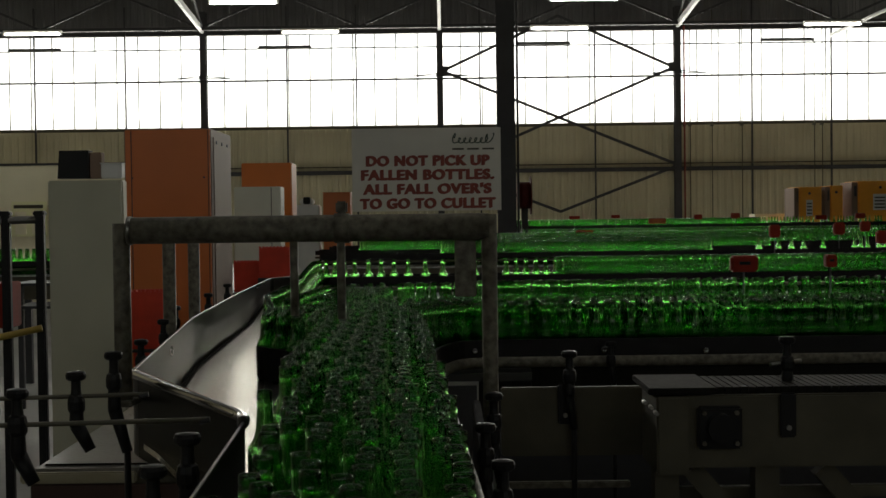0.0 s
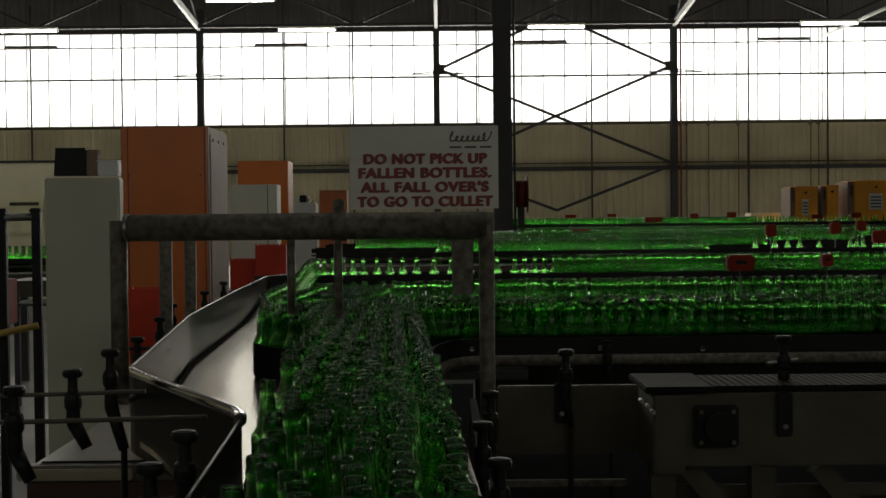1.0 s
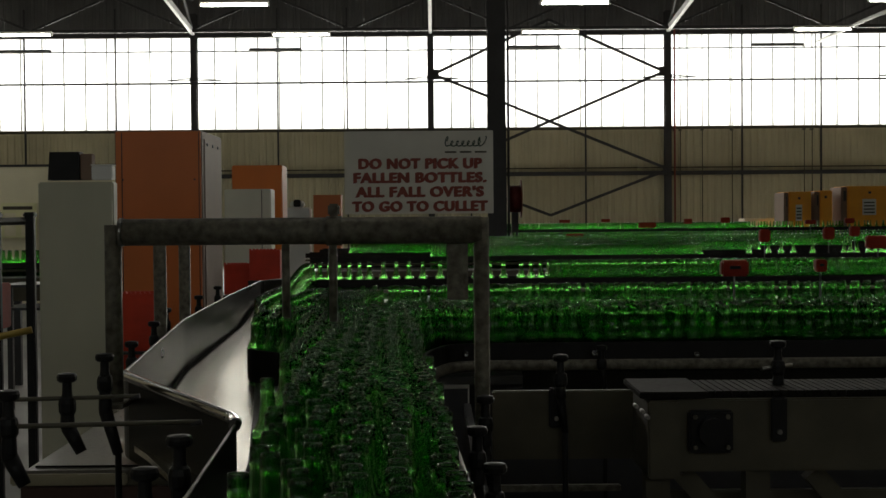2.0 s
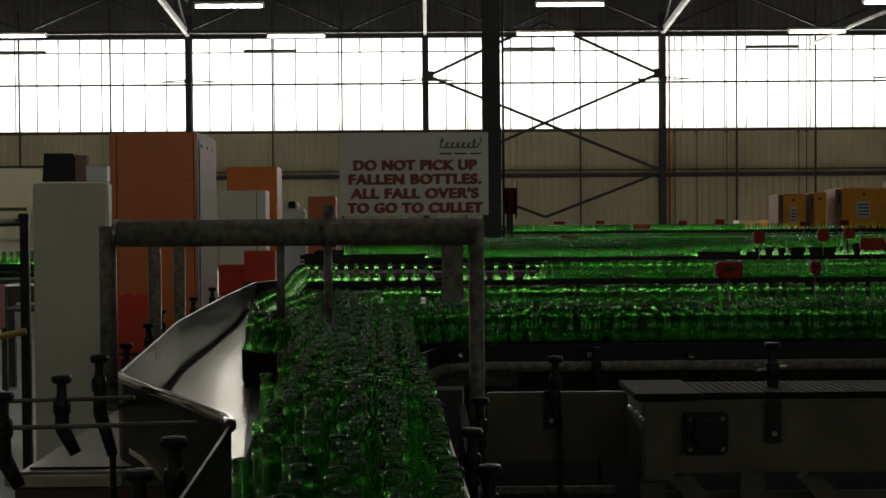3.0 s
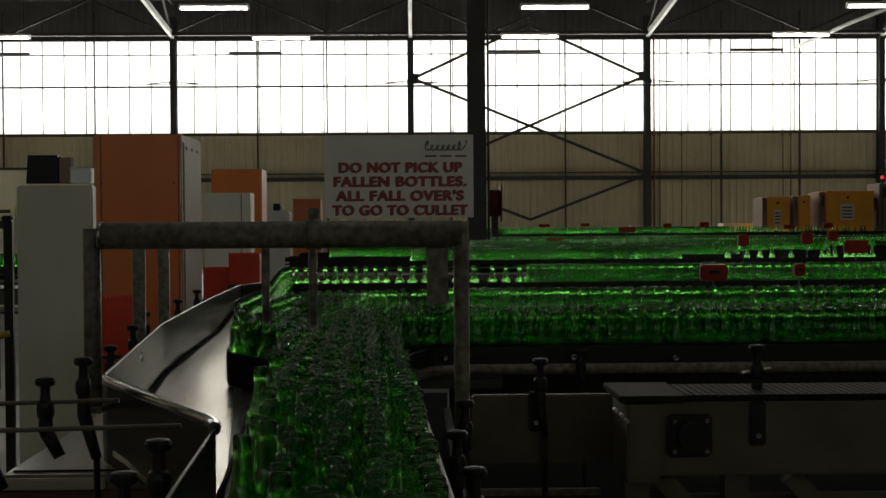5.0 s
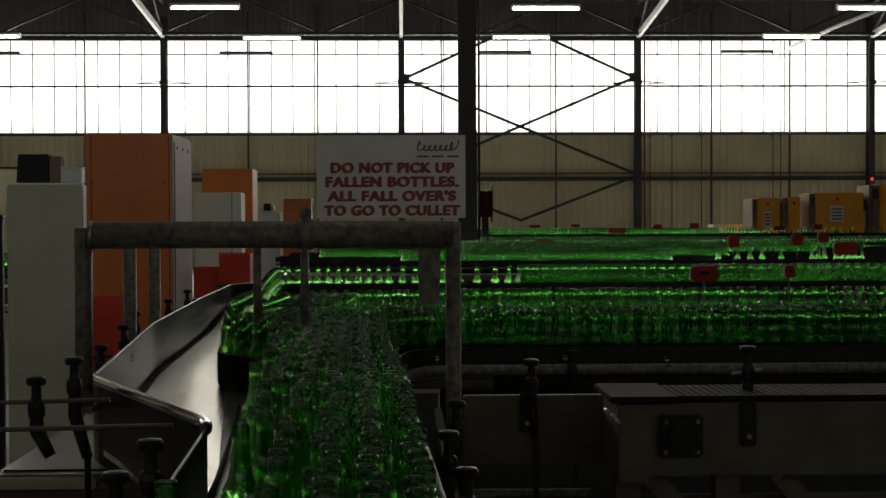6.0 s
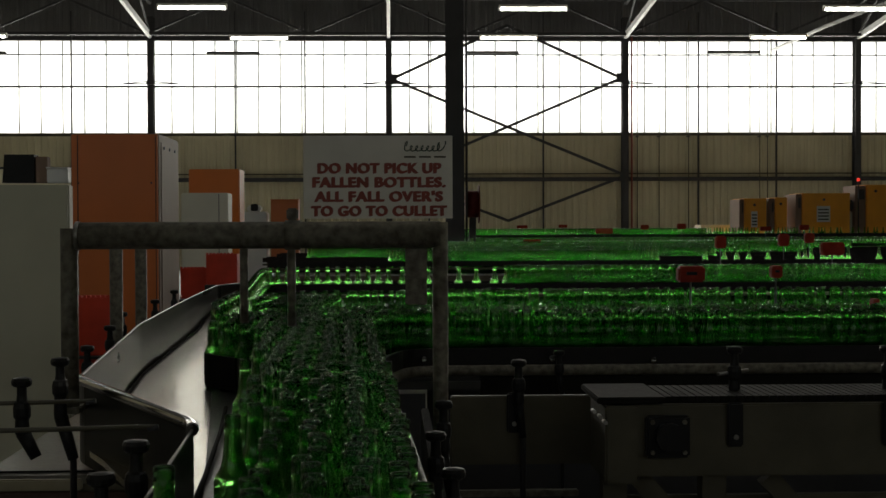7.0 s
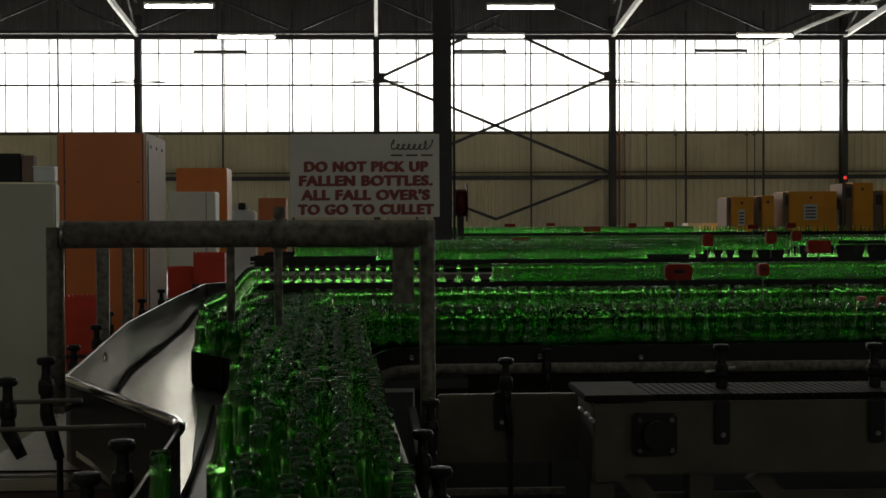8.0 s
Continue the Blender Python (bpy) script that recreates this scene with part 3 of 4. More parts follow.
conveyor("conveyor", "raised far conveyor near the wall", 1.2, 13.0, 27.3, 27.8, z=1.13, rail=1.25)
conveyor("conveyor", "raised far conveyor near the wall", 3.5, 13.0, 28.4, 28.8, z=1.13, rail=1.25)
conveyor("conveyor", "far side conveyor carrying bottles", -6.0, -3.3, 12.85, 13.25, lanes=2)

# near conveyor: belts, plate and the stepped steel guide
near = thing("near_conveyor", "near conveyor with a steel bed, chain and stepped guide", "conveyor")
def belt_strip(left, right, y0, y1, drop=0.0, thick=0.03, n=24):
    """A strip that follows the belt's height between two plan edges given as functions of y."""
    bm = bmesh.new()
    rows = []
    for i in range(n + 1):
        y = y0 + (y1 - y0) * i / n
        z = belt_z(y) - drop
        rows.append([bm.verts.new(p) for p in ((left(y), y, z), (right(y), y, z), (right(y), y, z - thick), (left(y), y, z - thick))])
    for p, q in zip(rows, rows[1:]):
        for i in range(4):
            j = (i + 1) % 4
            bm.faces.new((p[i], p[j], q[j], q[i]))
    bm.faces.new(rows[0])
    bm.faces.new(rows[-1][::-1])
    return bm


for i in range(5):
    a0 = -0.345 + i * 0.076
    part("chain", belt_strip(lambda y: a0 - 0.024 * (y - 3.0), lambda y: a0 + 0.073 - 0.024 * (y - 3.0), 0.2, 5.2), CHAIN, near)
part("side_chain", belt_strip(lambda y: -0.358 - 0.118 * (y - 2.6), lambda y: -0.347 - 0.024 * (y - 3.0), 2.65, 5.2, drop=0.002), DARKCHAIN, near)
part("turn_bed", belt_strip(lambda y: -0.70 - 0.125 * (y - 5.3), lambda y: 0.325, 5.21, 7.12, drop=0.002), DARKCHAIN, near)
for i in range(9):
    part("chain", boxm(0.33, 3.3, 5.325 + i * 0.083, 5.325 + i * 0.083 + 0.079, 0.88, 0.91), CHAIN, near)
edge = [(2.55, -0.42), (3.3, -0.68), (3.6, -0.80), (5.5, -0.985), (7.3, -1.06), (8.9, -1.10)]


def guide_x(y):
    for (ya, xa), (yb, xb) in zip(edge, edge[1:]):
        if y <= yb:
            return xa + (xb - xa) * (y - ya) / (yb - ya)
    return edge[-1][1]


part("bed_plate", belt_strip(guide_x, lambda y: max(guide_x(y) + 0.01, -0.36 - 0.118 * (y - 2.6) if y < 5.3 else (-0.705 - 0.125 * (y - 5.3) if y < 7.14 else -0.68)), 2.6, 8.85, drop=0.001, thick=0.015, n=80), BRUSHED, near, "bright streaked stainless bed plate")
part("joint_strip", belt_strip(lambda y: guide_x(y) + 0.004, lambda y: guide_x(y) + 0.020, 3.55, 8.8, drop=-0.004, thick=0.007, n=60), MATT_BLACK, near, "dark sealed joint")
line = rounded([(-0.94, 9.35), (-1.10, 8.9), (-1.06, 7.3), (-0.985, 5.5), (-0.80, 3.58), (-0.39, 2.75), (-0.355, 1.9), (-0.34, 0.6)], 0.07)
part("outer_guide", ribbon(line, 0.90, 1.105, 0.004), GUIDE, near, "tall polished steel side guide")
part("guide_edge", tube_along([(x, y, 1.106) for x, y in line if y > 3.55], 0.005, 8), GUIDE, near)
part("guide_edge", tube_along([(x, y, 1.104) for x, y in line if y < 2.72], 0.004, 8), GUIDE, near)
part("guide_lip", tube_along([(x, y, 1.106) for x, y in line if 2.68 < y < 3.6], 0.0125, 12), POLISHED, near, "rolled bright top edge")
inner = rounded([(-0.035, 4.7), (-0.035, 4.95), (0.05, 5.29), (0.33, 5.30), (3.6, 5.30)], 0.22)
part("inner_guide", ribbon(inner, 0.945, 1.024, 0.012), RUBBER, near, "black plastic guide strip")
part("inner_rail", tube_along([(x + 0.012, y - 0.018, 0.940) for x, y in inner], 0.021), GALV, near, "round stainless rail")
for x, y, z in ((0.02, 5.245, 0.985), (0.06, 5.262, 0.998), (0.115, 5.27, 0.985), (0.19, 5.275, 1.0), (0.60, 5.27, 0.985), (0.985, 5.27, 0.978)):
    bolt = smooth(part("rail_bolt", lathe([(0.012, -0.008), (0.0125, 0.0), (0.0115, 0.003), (0.007, 0.0055), (0, 0.006)], 14), POLISHED, near, "bright domed bolt"))
    bolt.matrix_basis = pose(x, y, z, 65, 0, 0)
part("edge_rail", tube_along([(-0.50, 4.2, 0.950), (-0.455, 3.7, 0.956), (-0.40, 2.95, 0.964), (-0.365, 2.3, 0.966)], 0.006), MATT_BLACK, near)
part("near_rail", tube_along([(0.085, 0.6, 1.075), (0.055, 2.0, 1.075), (0.02, 2.95, 1.075), (-0.03, 4.0, 1.06), (-0.03, 4.75, 1.02)], 0.006), GALV, near)
# black strip added where the bottle bodies fall dark below their shoulders
part("shade_strip", ribbon(rounded([(-0.68, 5.12), (-0.655, 5.00), (-0.53, 4.85), (-0.455, 4.66), (-0.43, 4.45)], 0.05), 0.92, 1.035, 0.012), RUBBER, near, "black strip standing in for shade below the bottle shoulders")
part("side_frame", boxm(0.09, 0.115, 0.3, 4.6, 0.70, 0.89, bevel=0.004), STEEL_DARK, near)
part("side_frame", boxm(-0.42, -0.395, 0.3, 2.5, 0.70, 0.94, bevel=0.004), STEEL_DARK, near)
for x, y in ((-0.3, 0.6), (0.05, 0.6), (-0.3, 2.5), (0.05, 2.5), (-0.5, 6.3), (0.2, 5.9), (1.6, 5.9), (2.8, 5.9), (-0.9, 7.5)):
    part("leg", boxm(x - 0.03, x + 0.03, y - 0.03, y + 0.03, 0, belt_z(y) - 0.035), STEEL_DARK, near)

# dark panels added to keep the lit floor below the chains out of sight
part("shade_panel", boxm(0.14, 3.6, 5.75, 5.77, 0.10, 0.86), STEEL_DARK, near, "added dark panel hiding the lit floor under the chains")
part("shade_panel", boxm(-0.45, 0.12, 5.22, 5.24, 0.10, 0.86), STEEL_DARK, near)
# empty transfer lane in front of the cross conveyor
# black skirt added over the bright chain edge to keep the gap dark
part("side_frame", boxm(0.33, 3.3, 5.302, 5.322, 0.80, 0.925), MATT_BLACK, near)
lane = thing("transfer_conveyor", "empty grimy steel transfer conveyor with a bearing block", "conveyor")
for i in range(135):
    x = 0.68 + i * 0.0205
    bm = boxm(x, x + 0.0165, 3.50, 3.74, 1.045, 1.060)
    part("chain_plate", bm, MATT_BLACK, lane)
part("side_frame", boxm(0.58, 3.5, 3.46, 3.485, 0.865, 1.045, bevel=0.004), PANEL, lane)
part("side_frame", boxm(0.155, 0.58, 3.86, 3.885, 0.83, 1.02, bevel=0.004), PANEL, lane)
part("end_cover", boxm(0.50, 0.67, 3.44, 3.74, 1.05, 1.066, bevel=0.003), MATT_BLACK, lane)
part("end_block", boxm(0.52, 0.60, 3.44, 3.70, 0.85, 1.045, bevel=0.005), PANEL, lane)
part("bearing_plate", boxm(0.62, 0.73, 3.435, 3.458, 0.915, 1.02, bevel=0.006), BLACK, lane)
b = part("bearing_hub", rodm((0.675, 3.40, 0.97), (0.675, 3.437, 0.97), 0.035, 20), BLACK, lane)
for x in (0.635, 0.715):
    for z in (0.93, 1.005):
        part("bolt", rodm((x, 3.425, z), (x, 3.437, z), 0.006, 6), GALV, lane)
for x, y, z in ((0.33, 3.857, 0.955), (0.845, 3.457, 0.975), (1.235, 3.457, 0.975)):
    br = part("bracket", boxm(x - 0.020, x + 0.020, y - 0.012, y, z - 0.035, z + 0.075, bevel=0.004), BLACK, lane, "black rail bracket")
    part("bolt", rodm((x, y - 0.021, z - 0.010), (x, y - 0.011, z - 0.010), 0.0065, 8), STAINLESS, br, "bright bolt head")
for x, z in ((0.488, 1.035), (0.504, 1.022), (0.516, 1.008)):
    part("stud", rodm((x, 3.405, z), (x, 3.445, z), 0.005, 8), STAINLESS, lane, "short threaded stud")
part("lower_rail", boxm(0.15, 0.515, 3.90, 3.925, 0.732, 0.750, bevel=0.003), GALV, lane)
part("lower_rail", boxm(0.60, 3.4, 3.60, 3.63, 0.76, 0.79, bevel=0.003), PANEL, lane)
for x in (0.55, 0.8, 1.6, 2.6):
    part("leg", boxm(x - 0.03, x + 0.03, 3.48, 3.54, 0, 0.866), PANEL, lane)
for x in (0.62, 0.95):
    bm = bmesh.new()
    bar(bm, (x, 3.55, 0.85), (x + 0.35, 3.55, 0.45), 0.05)
    part("strut", bm, PANEL, lane)


def clamp(x, y, z, h=0.12, tilt=0.0, arm=None, label="black plastic guide rail clamp with a round knob"):
    lean = 0.028 if x < -0.7 else 0.012
    c = thing("rail_clamp", label, "clamp", (x, y, z), "rail clamps")
    part("post", lathe([(0, -h), (0.0145, -h), (0.0155, -h + 0.012), (0.012, -0.03), (0.0105, -0.018), (0.0105, 0.0), (0, 0.0)], 14), BLACK, c)
    part("knob", lathe([(0, 0.0), (0.016, 0.0), (0.021, 0.004), (0.022, 0.012), (0.019, 0.018), (0.008, 0.020), (0, 0.020)], 14), BLACK, c)
    part("clamp_body", lathe([(0, -0.072), (0.013, -0.072), (0.0185, -0.062), (0.019, -0.045), (0.0165, -0.034), (0.012, -0.030), (0, -0.030)], 12), BLACK, c)
    if arm:
        part("arm", rodm((arm[0], arm[1], -0.05), (arm[2], arm[3], -0.05), 0.005, 8), STAINLESS, c, "thin stainless arm")
    low = x < -0.7 and y < 3.0
    part("foot", rodm((0, 0.003, -h + 0.004), (lean, 0.003, -h - (0.05 if low else 0.095)), 0.0165 if x < -0.7 else 0.0125, 12, 0.0125 if x < -0.7 else 0.009), BLACK, c)
    if not low:
        part("stem", rodm((lean, 0.003, -z + (1.058 if 3.5 < y < 3.7 and x > 0.6 else 0.0)), (lean, 0.003, -h - 0.088), 0.008, 8), BLACK, c)
    return c


for a in ((0.885, 3.62, 1.155, 0.10, 0, (-0.05, -0.03, 0.05, 0.06)), (0.34, 3.82, 1.105, 0.10), (1.29, 3.62, 1.155, 0.10), (0.62, 5.22, 1.0, 0.05),
          (0.082, 2.85, 1.055, 0.10), (0.10, 2.45, 1.05, 0.10), (0.115, 3.3, 1.06, 0.1), (0.13, 2.1, 1.03, 0.1),
          (-0.784, 2.98, 1.157, 0.10), (-0.767, 3.25, 1.173, 0.12), (-0.80, 2.62, 1.165, 0.11), (-0.415, 2.25, 1.135, 0.10), (-0.44, 2.1, 1.11, 0.1),
          (-1.00, 5.0, 1.12, 0.1), (-1.09, 6.5, 1.13, 0.1), (-1.07, 5.6, 1.13, 0.1), (-1.14, 7.4, 1.13, 0.1), (-0.93, 4.3, 1.11, 0.1)):
    clamp(*a)
for y, x0, x1, z in ((2.98, -1.25, -0.63, 1.122), (2.62, -1.2, -0.44, 1.118), (2.2, -0.52, -0.42, 1.05)):
    r = thing("support_rod", "thin dull steel rod holding the guide rail", "rod", (0, 0, 0), "support rods")
    part("shaft", rodm((x0, y, z - 0.008), (x1, y, z + 0.004), 0.0048, 10), ROD, r)
    part("collar", rodm((x1 - 0.02, y, z), (x1, y, z + 0.004), 0.0056, 10), STEEL_DARK, r)
sp = thing("rod_stand", "black steel support frame for the guide rods", "frame")
part("post", boxm(-1.29, -1.24, 2.5, 2.55, 0, 1.3), STEEL_DARK, sp)
part("post", boxm(-1.29, -1.24, 3.05, 3.1, 0, 1.3), STEEL_DARK, sp)
part("crossbar", boxm(-1.28, -1.245, 2.551, 3.049, 1.10, 1.14), STEEL_DARK, sp)
guard = thing("drive_guard", "stainless sheet drive guard with a sloping top", "guard")
bm = bmesh.new()
prof = [(3.52, 0.0), (3.52, 0.852), (3.56, 0.866), (4.85, 0.872), (4.85, 0.0)]
a = [bm.verts.new((-1.045, y, z)) for y, z in prof]
b = [bm.verts.new((-0.50, y, z)) for y, z in prof]
bm.faces.new(a)
bm.faces.new(b[::-1])
for i in range(5):
    j = (i + 1) % 5
    bm.faces.new((a[i], b[i], b[j], a[j]))
part("cover", bm, SHEETMETAL, guard)
part("front_panel", boxm(-1.04, -0.505, 3.502, 3.518, 0.05, 0.834, bevel=0.003), RUST, guard, "dull red-brown front panel")
part("top_seam", boxm(-1.03, -0.52, 3.60, 3.606, 0.8665, 0.8705), MATT_BLACK, guard)
part("front_lip", boxm(-1.066, -0.775, 3.50, 3.518, 0.838, 0.866, bevel=0.004), CREAM, guard, "cream edge strip")

# sign gantry over the near conveyor
gan = thing("tube_gantry", "galvanised tube gantry spanning the conveyor", "gantry")
GY = 3.4
part("beam", tube_along([(-0.762, GY, 1.470), (0.112, GY, 1.470)], 0.0325, 16), GALV, gan)
part("beam_collar", tube_along([(-0.762, GY, 1.470), (-0.752, GY, 1.470)], 0.0345, 16), STAINLESS, gan)
part("coupling", tube_along([(-0.262, GY, 1.470), (-0.225, GY, 1.470)], 0.036, 16), GALV, gan)
part("coupling_lug", boxm(-0.258, -0.23, GY - 0.01, GY + 0.01, 1.505, 1.535, bevel=0.004), GALV, gan)
part("post", rodm((-0.778, GY, 1.061), (-0.778, GY, 1.488), 0.021, 14), GALV, gan)
part("foot_bracket", boxm(-0.805, -0.752, GY - 0.03, 3.60, 1.045, 1.060, bevel=0.003), GALV, gan)
part("post", rodm((0.112, GY, 0.2), (0.112, GY, 1.50), 0.019, 14), GALV, gan)
for x, z0 in ((-0.361, 1.26), (-0.247, 1.25)):
    part("dropper", rodm((x, GY, z0), (x, GY, 1.445), 0.010, 12), GALV, gan)
part("hanger_plate", boxm(0.028, 0.080, GY + 0.01, GY + 0.016, 1.30, 1.445, bevel=0.003), GALV, gan)

for x, y in ((-1.015, 5.2), (-1.03, 5.8)):
    up = thing("guard_post", "round galvanised post behind the steel guide", "post", (x, y, 0), "guard posts")
    part("shaft", rodm((0, 0, 0), (0, 0, 1.47), 0.024, 14), GALV, up)
    part("cap", lathe([(0.0, 1.478), (0.026, 1.474), (0.026, 1.45), (0.0245, 1.45)], 14), GALV, up)
    part("foot_plate", boxm(-0.06, 0.06, -0.06, 0.06, 0, 0.012), STEEL_DARK, up)


# ---- the warning sign ----
sign = thing("warning_sign", "off-white board with dark red capitals about fallen bottles", "sign", (-0.037, GY - 0.034, 1.608))
part("board", boxm(-0.178, 0.178, -0.002, 0.002, -0.099, 0.099, bevel=0.001), SIGNWHITE, sign)
for text_, z, width in (("DO NOT PICK UP", 0.012, 0.293), ("FALLEN BOTTLES.", -0.0215, 0.316), ("ALL FALL OVER'S", -0.0555, 0.305), ("TO GO TO CULLET", -0.090, 0.322)):
    cu = bpy.data.curves.new("line", "FONT")
    cu.body, cu.size, cu.align_x, cu.offset, cu.extrude = text_, 0.0325, "CENTER", 0.0010, 0.0004
    cu.space_character, cu.space_word = 1.12, 0.95
    tmp = new("line", cu)
    bpy.context.view_layer.update()
    me = bpy.data.meshes.new_from_object(tmp.evaluated_get(bpy.context.evaluated_depsgraph_get()))
    bpy.data.objects.remove(tmp)
    xs = [v.co.x for v in me.vertices]
    k = width / (max(xs) - min(xs))
    for v in me.vertices:
        v.co = Vector((v.co.x * k, -0.003 - v.co.z, v.co.y * 1.0))
    me.materials.clear()
    me.materials.append(SIGNRED)
    bold = bmesh.new()
    for dx, dy in ((-0.0018, 0.0), (-0.0006, -0.0003), (0.0006, -0.0006), (0.0018, -0.0009)):
        old = set(bold.verts)
        bold.from_mesh(me)
        bmesh.ops.translate(bold, verts=[v for v in bold.verts if v not in old], vec=(dx, dy, dx * 0.4))
    bold.to_mesh(me)
    bold.free()
    ob = new("lettering", me)
    ob.parent = sign
    ob.matrix_basis = pose(0.002, 0, z - 0.002)
# brand mark as a plain slanted scroll, tagline as a bar
scroll = []
for i in range(90):
    u = i / 89
    amp = 0.0115 if u < 0.12 or u > 0.86 else 0.0062
    scroll.append((0.062 + 0.096 * u + 0.0050 * math.cos(u * 46) + 0.35 * amp * math.sin(u * 46), -0.003, 0.068 + (amp - 0.006) + amp * math.sin(u * 46)))
part("brand_mark", tube_along(scroll, 0.0015, 6), SIGNGREEN, sign, "dark green scroll mark")
for i in range(3):
    part("small_print", boxm(0.062 + i * 0.036, 0.090 + i * 0.036, -0.0034, -0.0024, 0.046, 0.050), PANEL, sign)


# ---- cabinets ----
def cabinet(name, label, x0, x1, y0, y1, z1, front, side, doors=1, z0=0.0, handles=True, roof=True):
    c = thing(name, label, "cabinet", (x0, y0, 0))
    w, d = x1 - x0, y1 - y0
    part("body", boxm(0.0, w, 0.022, d, z0, z1 - 0.012, bevel=0.008), side, c)
    if roof:
        part("top", boxm(-0.006, w + 0.006, 0.0, d + 0.006, z1 - 0.012, z1, bevel=0.003), side, c)
    dw = w / doors
    for i in range(doors):
        dr = part("door", boxm(i * dw + 0.012, (i + 1) * dw - 0.006, 0.0, 0.02, z0 + 0.08, z1 - 0.018, bevel=0.004), front, c)
        if handles:
            for z in (z1 - 0.36, z0 + 0.5):
                part("lock", rodm(((i + 1) * dw - 0.05, -0.008, z), ((i + 1) * dw - 0.05, 0.002, z), 0.007, 10), STEEL_DARK, dr)
                part("lock", rodm((i * dw + 0.06, -0.008, z), (i * dw + 0.06, 0.002, z), 0.007, 10), STEEL_DARK, dr)
    return c


oc = cabinet("switch_cabinet", "tall orange switch cabinet with a grey steel side", -2.262, -1.642, 10.0, 10.95, 2.145, ORANGE, SIDE, roof=False)
part("door_seam", boxm(0.052, 0.058, -0.0035, 0.001, 0.1, 2.12), STEEL_DARK, oc)
part("door_seam", boxm(0.598, 0.603, -0.0035, 0.001, 0.1, 2.12), STEEL_DARK, oc)
part("side_panel", boxm(0.622, 0.627, 0.10, 0.88, 0.2, 2.08, bevel=0.003), SIDE, oc)
for y in (0.2, 0.45, 0.7):
    part("screw", rodm((0.626, y, 2.04), (0.634, y, 2.04), 0.012, 8), STEEL_DARK, oc)
cabinet("switch_cabinet", "plain grey steel switch cabinet beside the orange one", -2.39, -1.935, 8.5, 8.63, 1.745, GREY, GREY, handles=False, roof=False)
cabinet("switch_cabinet", "orange switch cabinet further back", -2.0, -1.50, 14.0, 14.5, 2.047, ORANGE_DEEP, ORANGE_DEEP, roof=False, handles=False)
pc = cabinet("switch_cabinet", "pale grey-green switch cabinet", -1.93, -1.50, 13.0, 13.35, 1.79, PALEGREEN, PALEGREEN, handles=False, roof=False)
part("door_seam", boxm(0.345, 0.351, -0.0035, 0.001, 0.1, 1.77), STEEL_DARK, pc)
mon = thing("beacon_box", "dark control box on top of the grey cabinet", "control box", (-2.33, 8.52, 1.745))
bm = boxm(0.0, 0.19, 0.0, 0.10, 0.0, 0.17)
for v in bm.verts:
    if v.co.z > 0.1:
        v.co.x += 0.012 if v.co.x < 0.1 else 0
part("case", bm, BLACK, mon)
part("side_panel", boxm(0.194, 0.265, 0.012, 0.095, 0.0, 0.158, bevel=0.004), SIDE, mon, "brown-grey side casing")
wb = thing("junction_box", "small white box on the grey cabinet", "box", (-2.072, 8.53, 1.745))
part("case", boxm(0, 0.13, 0, 0.09, 0, 0.085, bevel=0.006), WHITE, wb)
part("lid", boxm(-0.003, 0.133, -0.003, 0.093, 0.086, 0.094, bevel=0.003), WHITE, wb)


def crate(x0, x1, y, z0, z1, label="bright red plastic crate", mat_=RED):
    c = thing("plastic_crate", label, "crate", (x0, y, z0), "red crates")
    w, h = x1 - x0, z1 - z0
    part("front", boxm(0, w, 0, 0.015, 0, h, bevel=0.004), mat_, c)
    part("back", boxm(0, w, 0.285, 0.30, 0, h, bevel=0.004), mat_, c)
    for x in (0, w - 0.015):
        part("end", boxm(x, x + 0.0149, 0.0155, 0.2845, 0, h, bevel=0.004), mat_, c)
    part("base", boxm(0.016, w - 0.016, 0.016, 0.284, 0, 0.012), mat_, c)
    n = int(w / 0.03)
    for i in range(n):
        part("rim_tooth", boxm(i * 0.03, i * 0.03 + 0.018, 0.001, 0.014, h, h + 0.014), mat_, c)
    return c


for args in ((-1.79, -1.57, 12.0, 0.86, 1.115), (-1.56, -1.30, 11.9, 0.98, 1.235), (-2.02, -1.78, 9.0, 0.66, 1.03), (-1.99, -1.80, 8.98, 0.3, 0.64)):
    crate(*args)
tab = thing("crate_stand", "dark steel stand under the red crates", "stand")
part("top", boxm(-1.85, -1.25, 11.85, 12.35, 0.82, 0.858), STEEL_DARK, tab)
part("riser", boxm(-1.57, -1.28, 11.88, 12.3, 0.86, 0.978), STEEL_DARK, tab)
for x in (-1.8, -1.3):
    for y in (11.9, 12.3):
        part("leg", boxm(x - 0.02, x + 0.02, y - 0.02, y + 0.02, 0, 0.818), STEEL_DARK, tab)
tab = thing("crate_stand", "low dark steel stand holding red crates", "stand")
part("top", boxm(-2.05, -1.75, 8.95, 9.35, 0.26, 0.298), STEEL_DARK, tab)
part("shelf", boxm(-2.05, -1.75, 8.95, 9.35, 0.642, 0.658), STEEL_DARK, tab)
for x in (-2.03, -1.77):
    part("leg", boxm(x - 0.012, x + 0.012, 9.32, 9.36, 0, 0.64), STEEL_DARK, tab)

# distant instruments beside the sign
ins = thing("inspection_machine", "white inspection machine with a dark screen", "machine", (-2.1, 20.0, 0))
part("body", boxm(0, 0.34, 0, 0.5, 0, 1.66, bevel=0.02), WHITE, ins)
part("head", boxm(0.06, 0.26, 0.05, 0.3, 1.66, 1.75, bevel=0.02), WHITE, ins)
part("screen", boxm(0.12, 0.22, -0.012, 0.04, 1.67, 1.77, bevel=0.01), BLACK, ins)
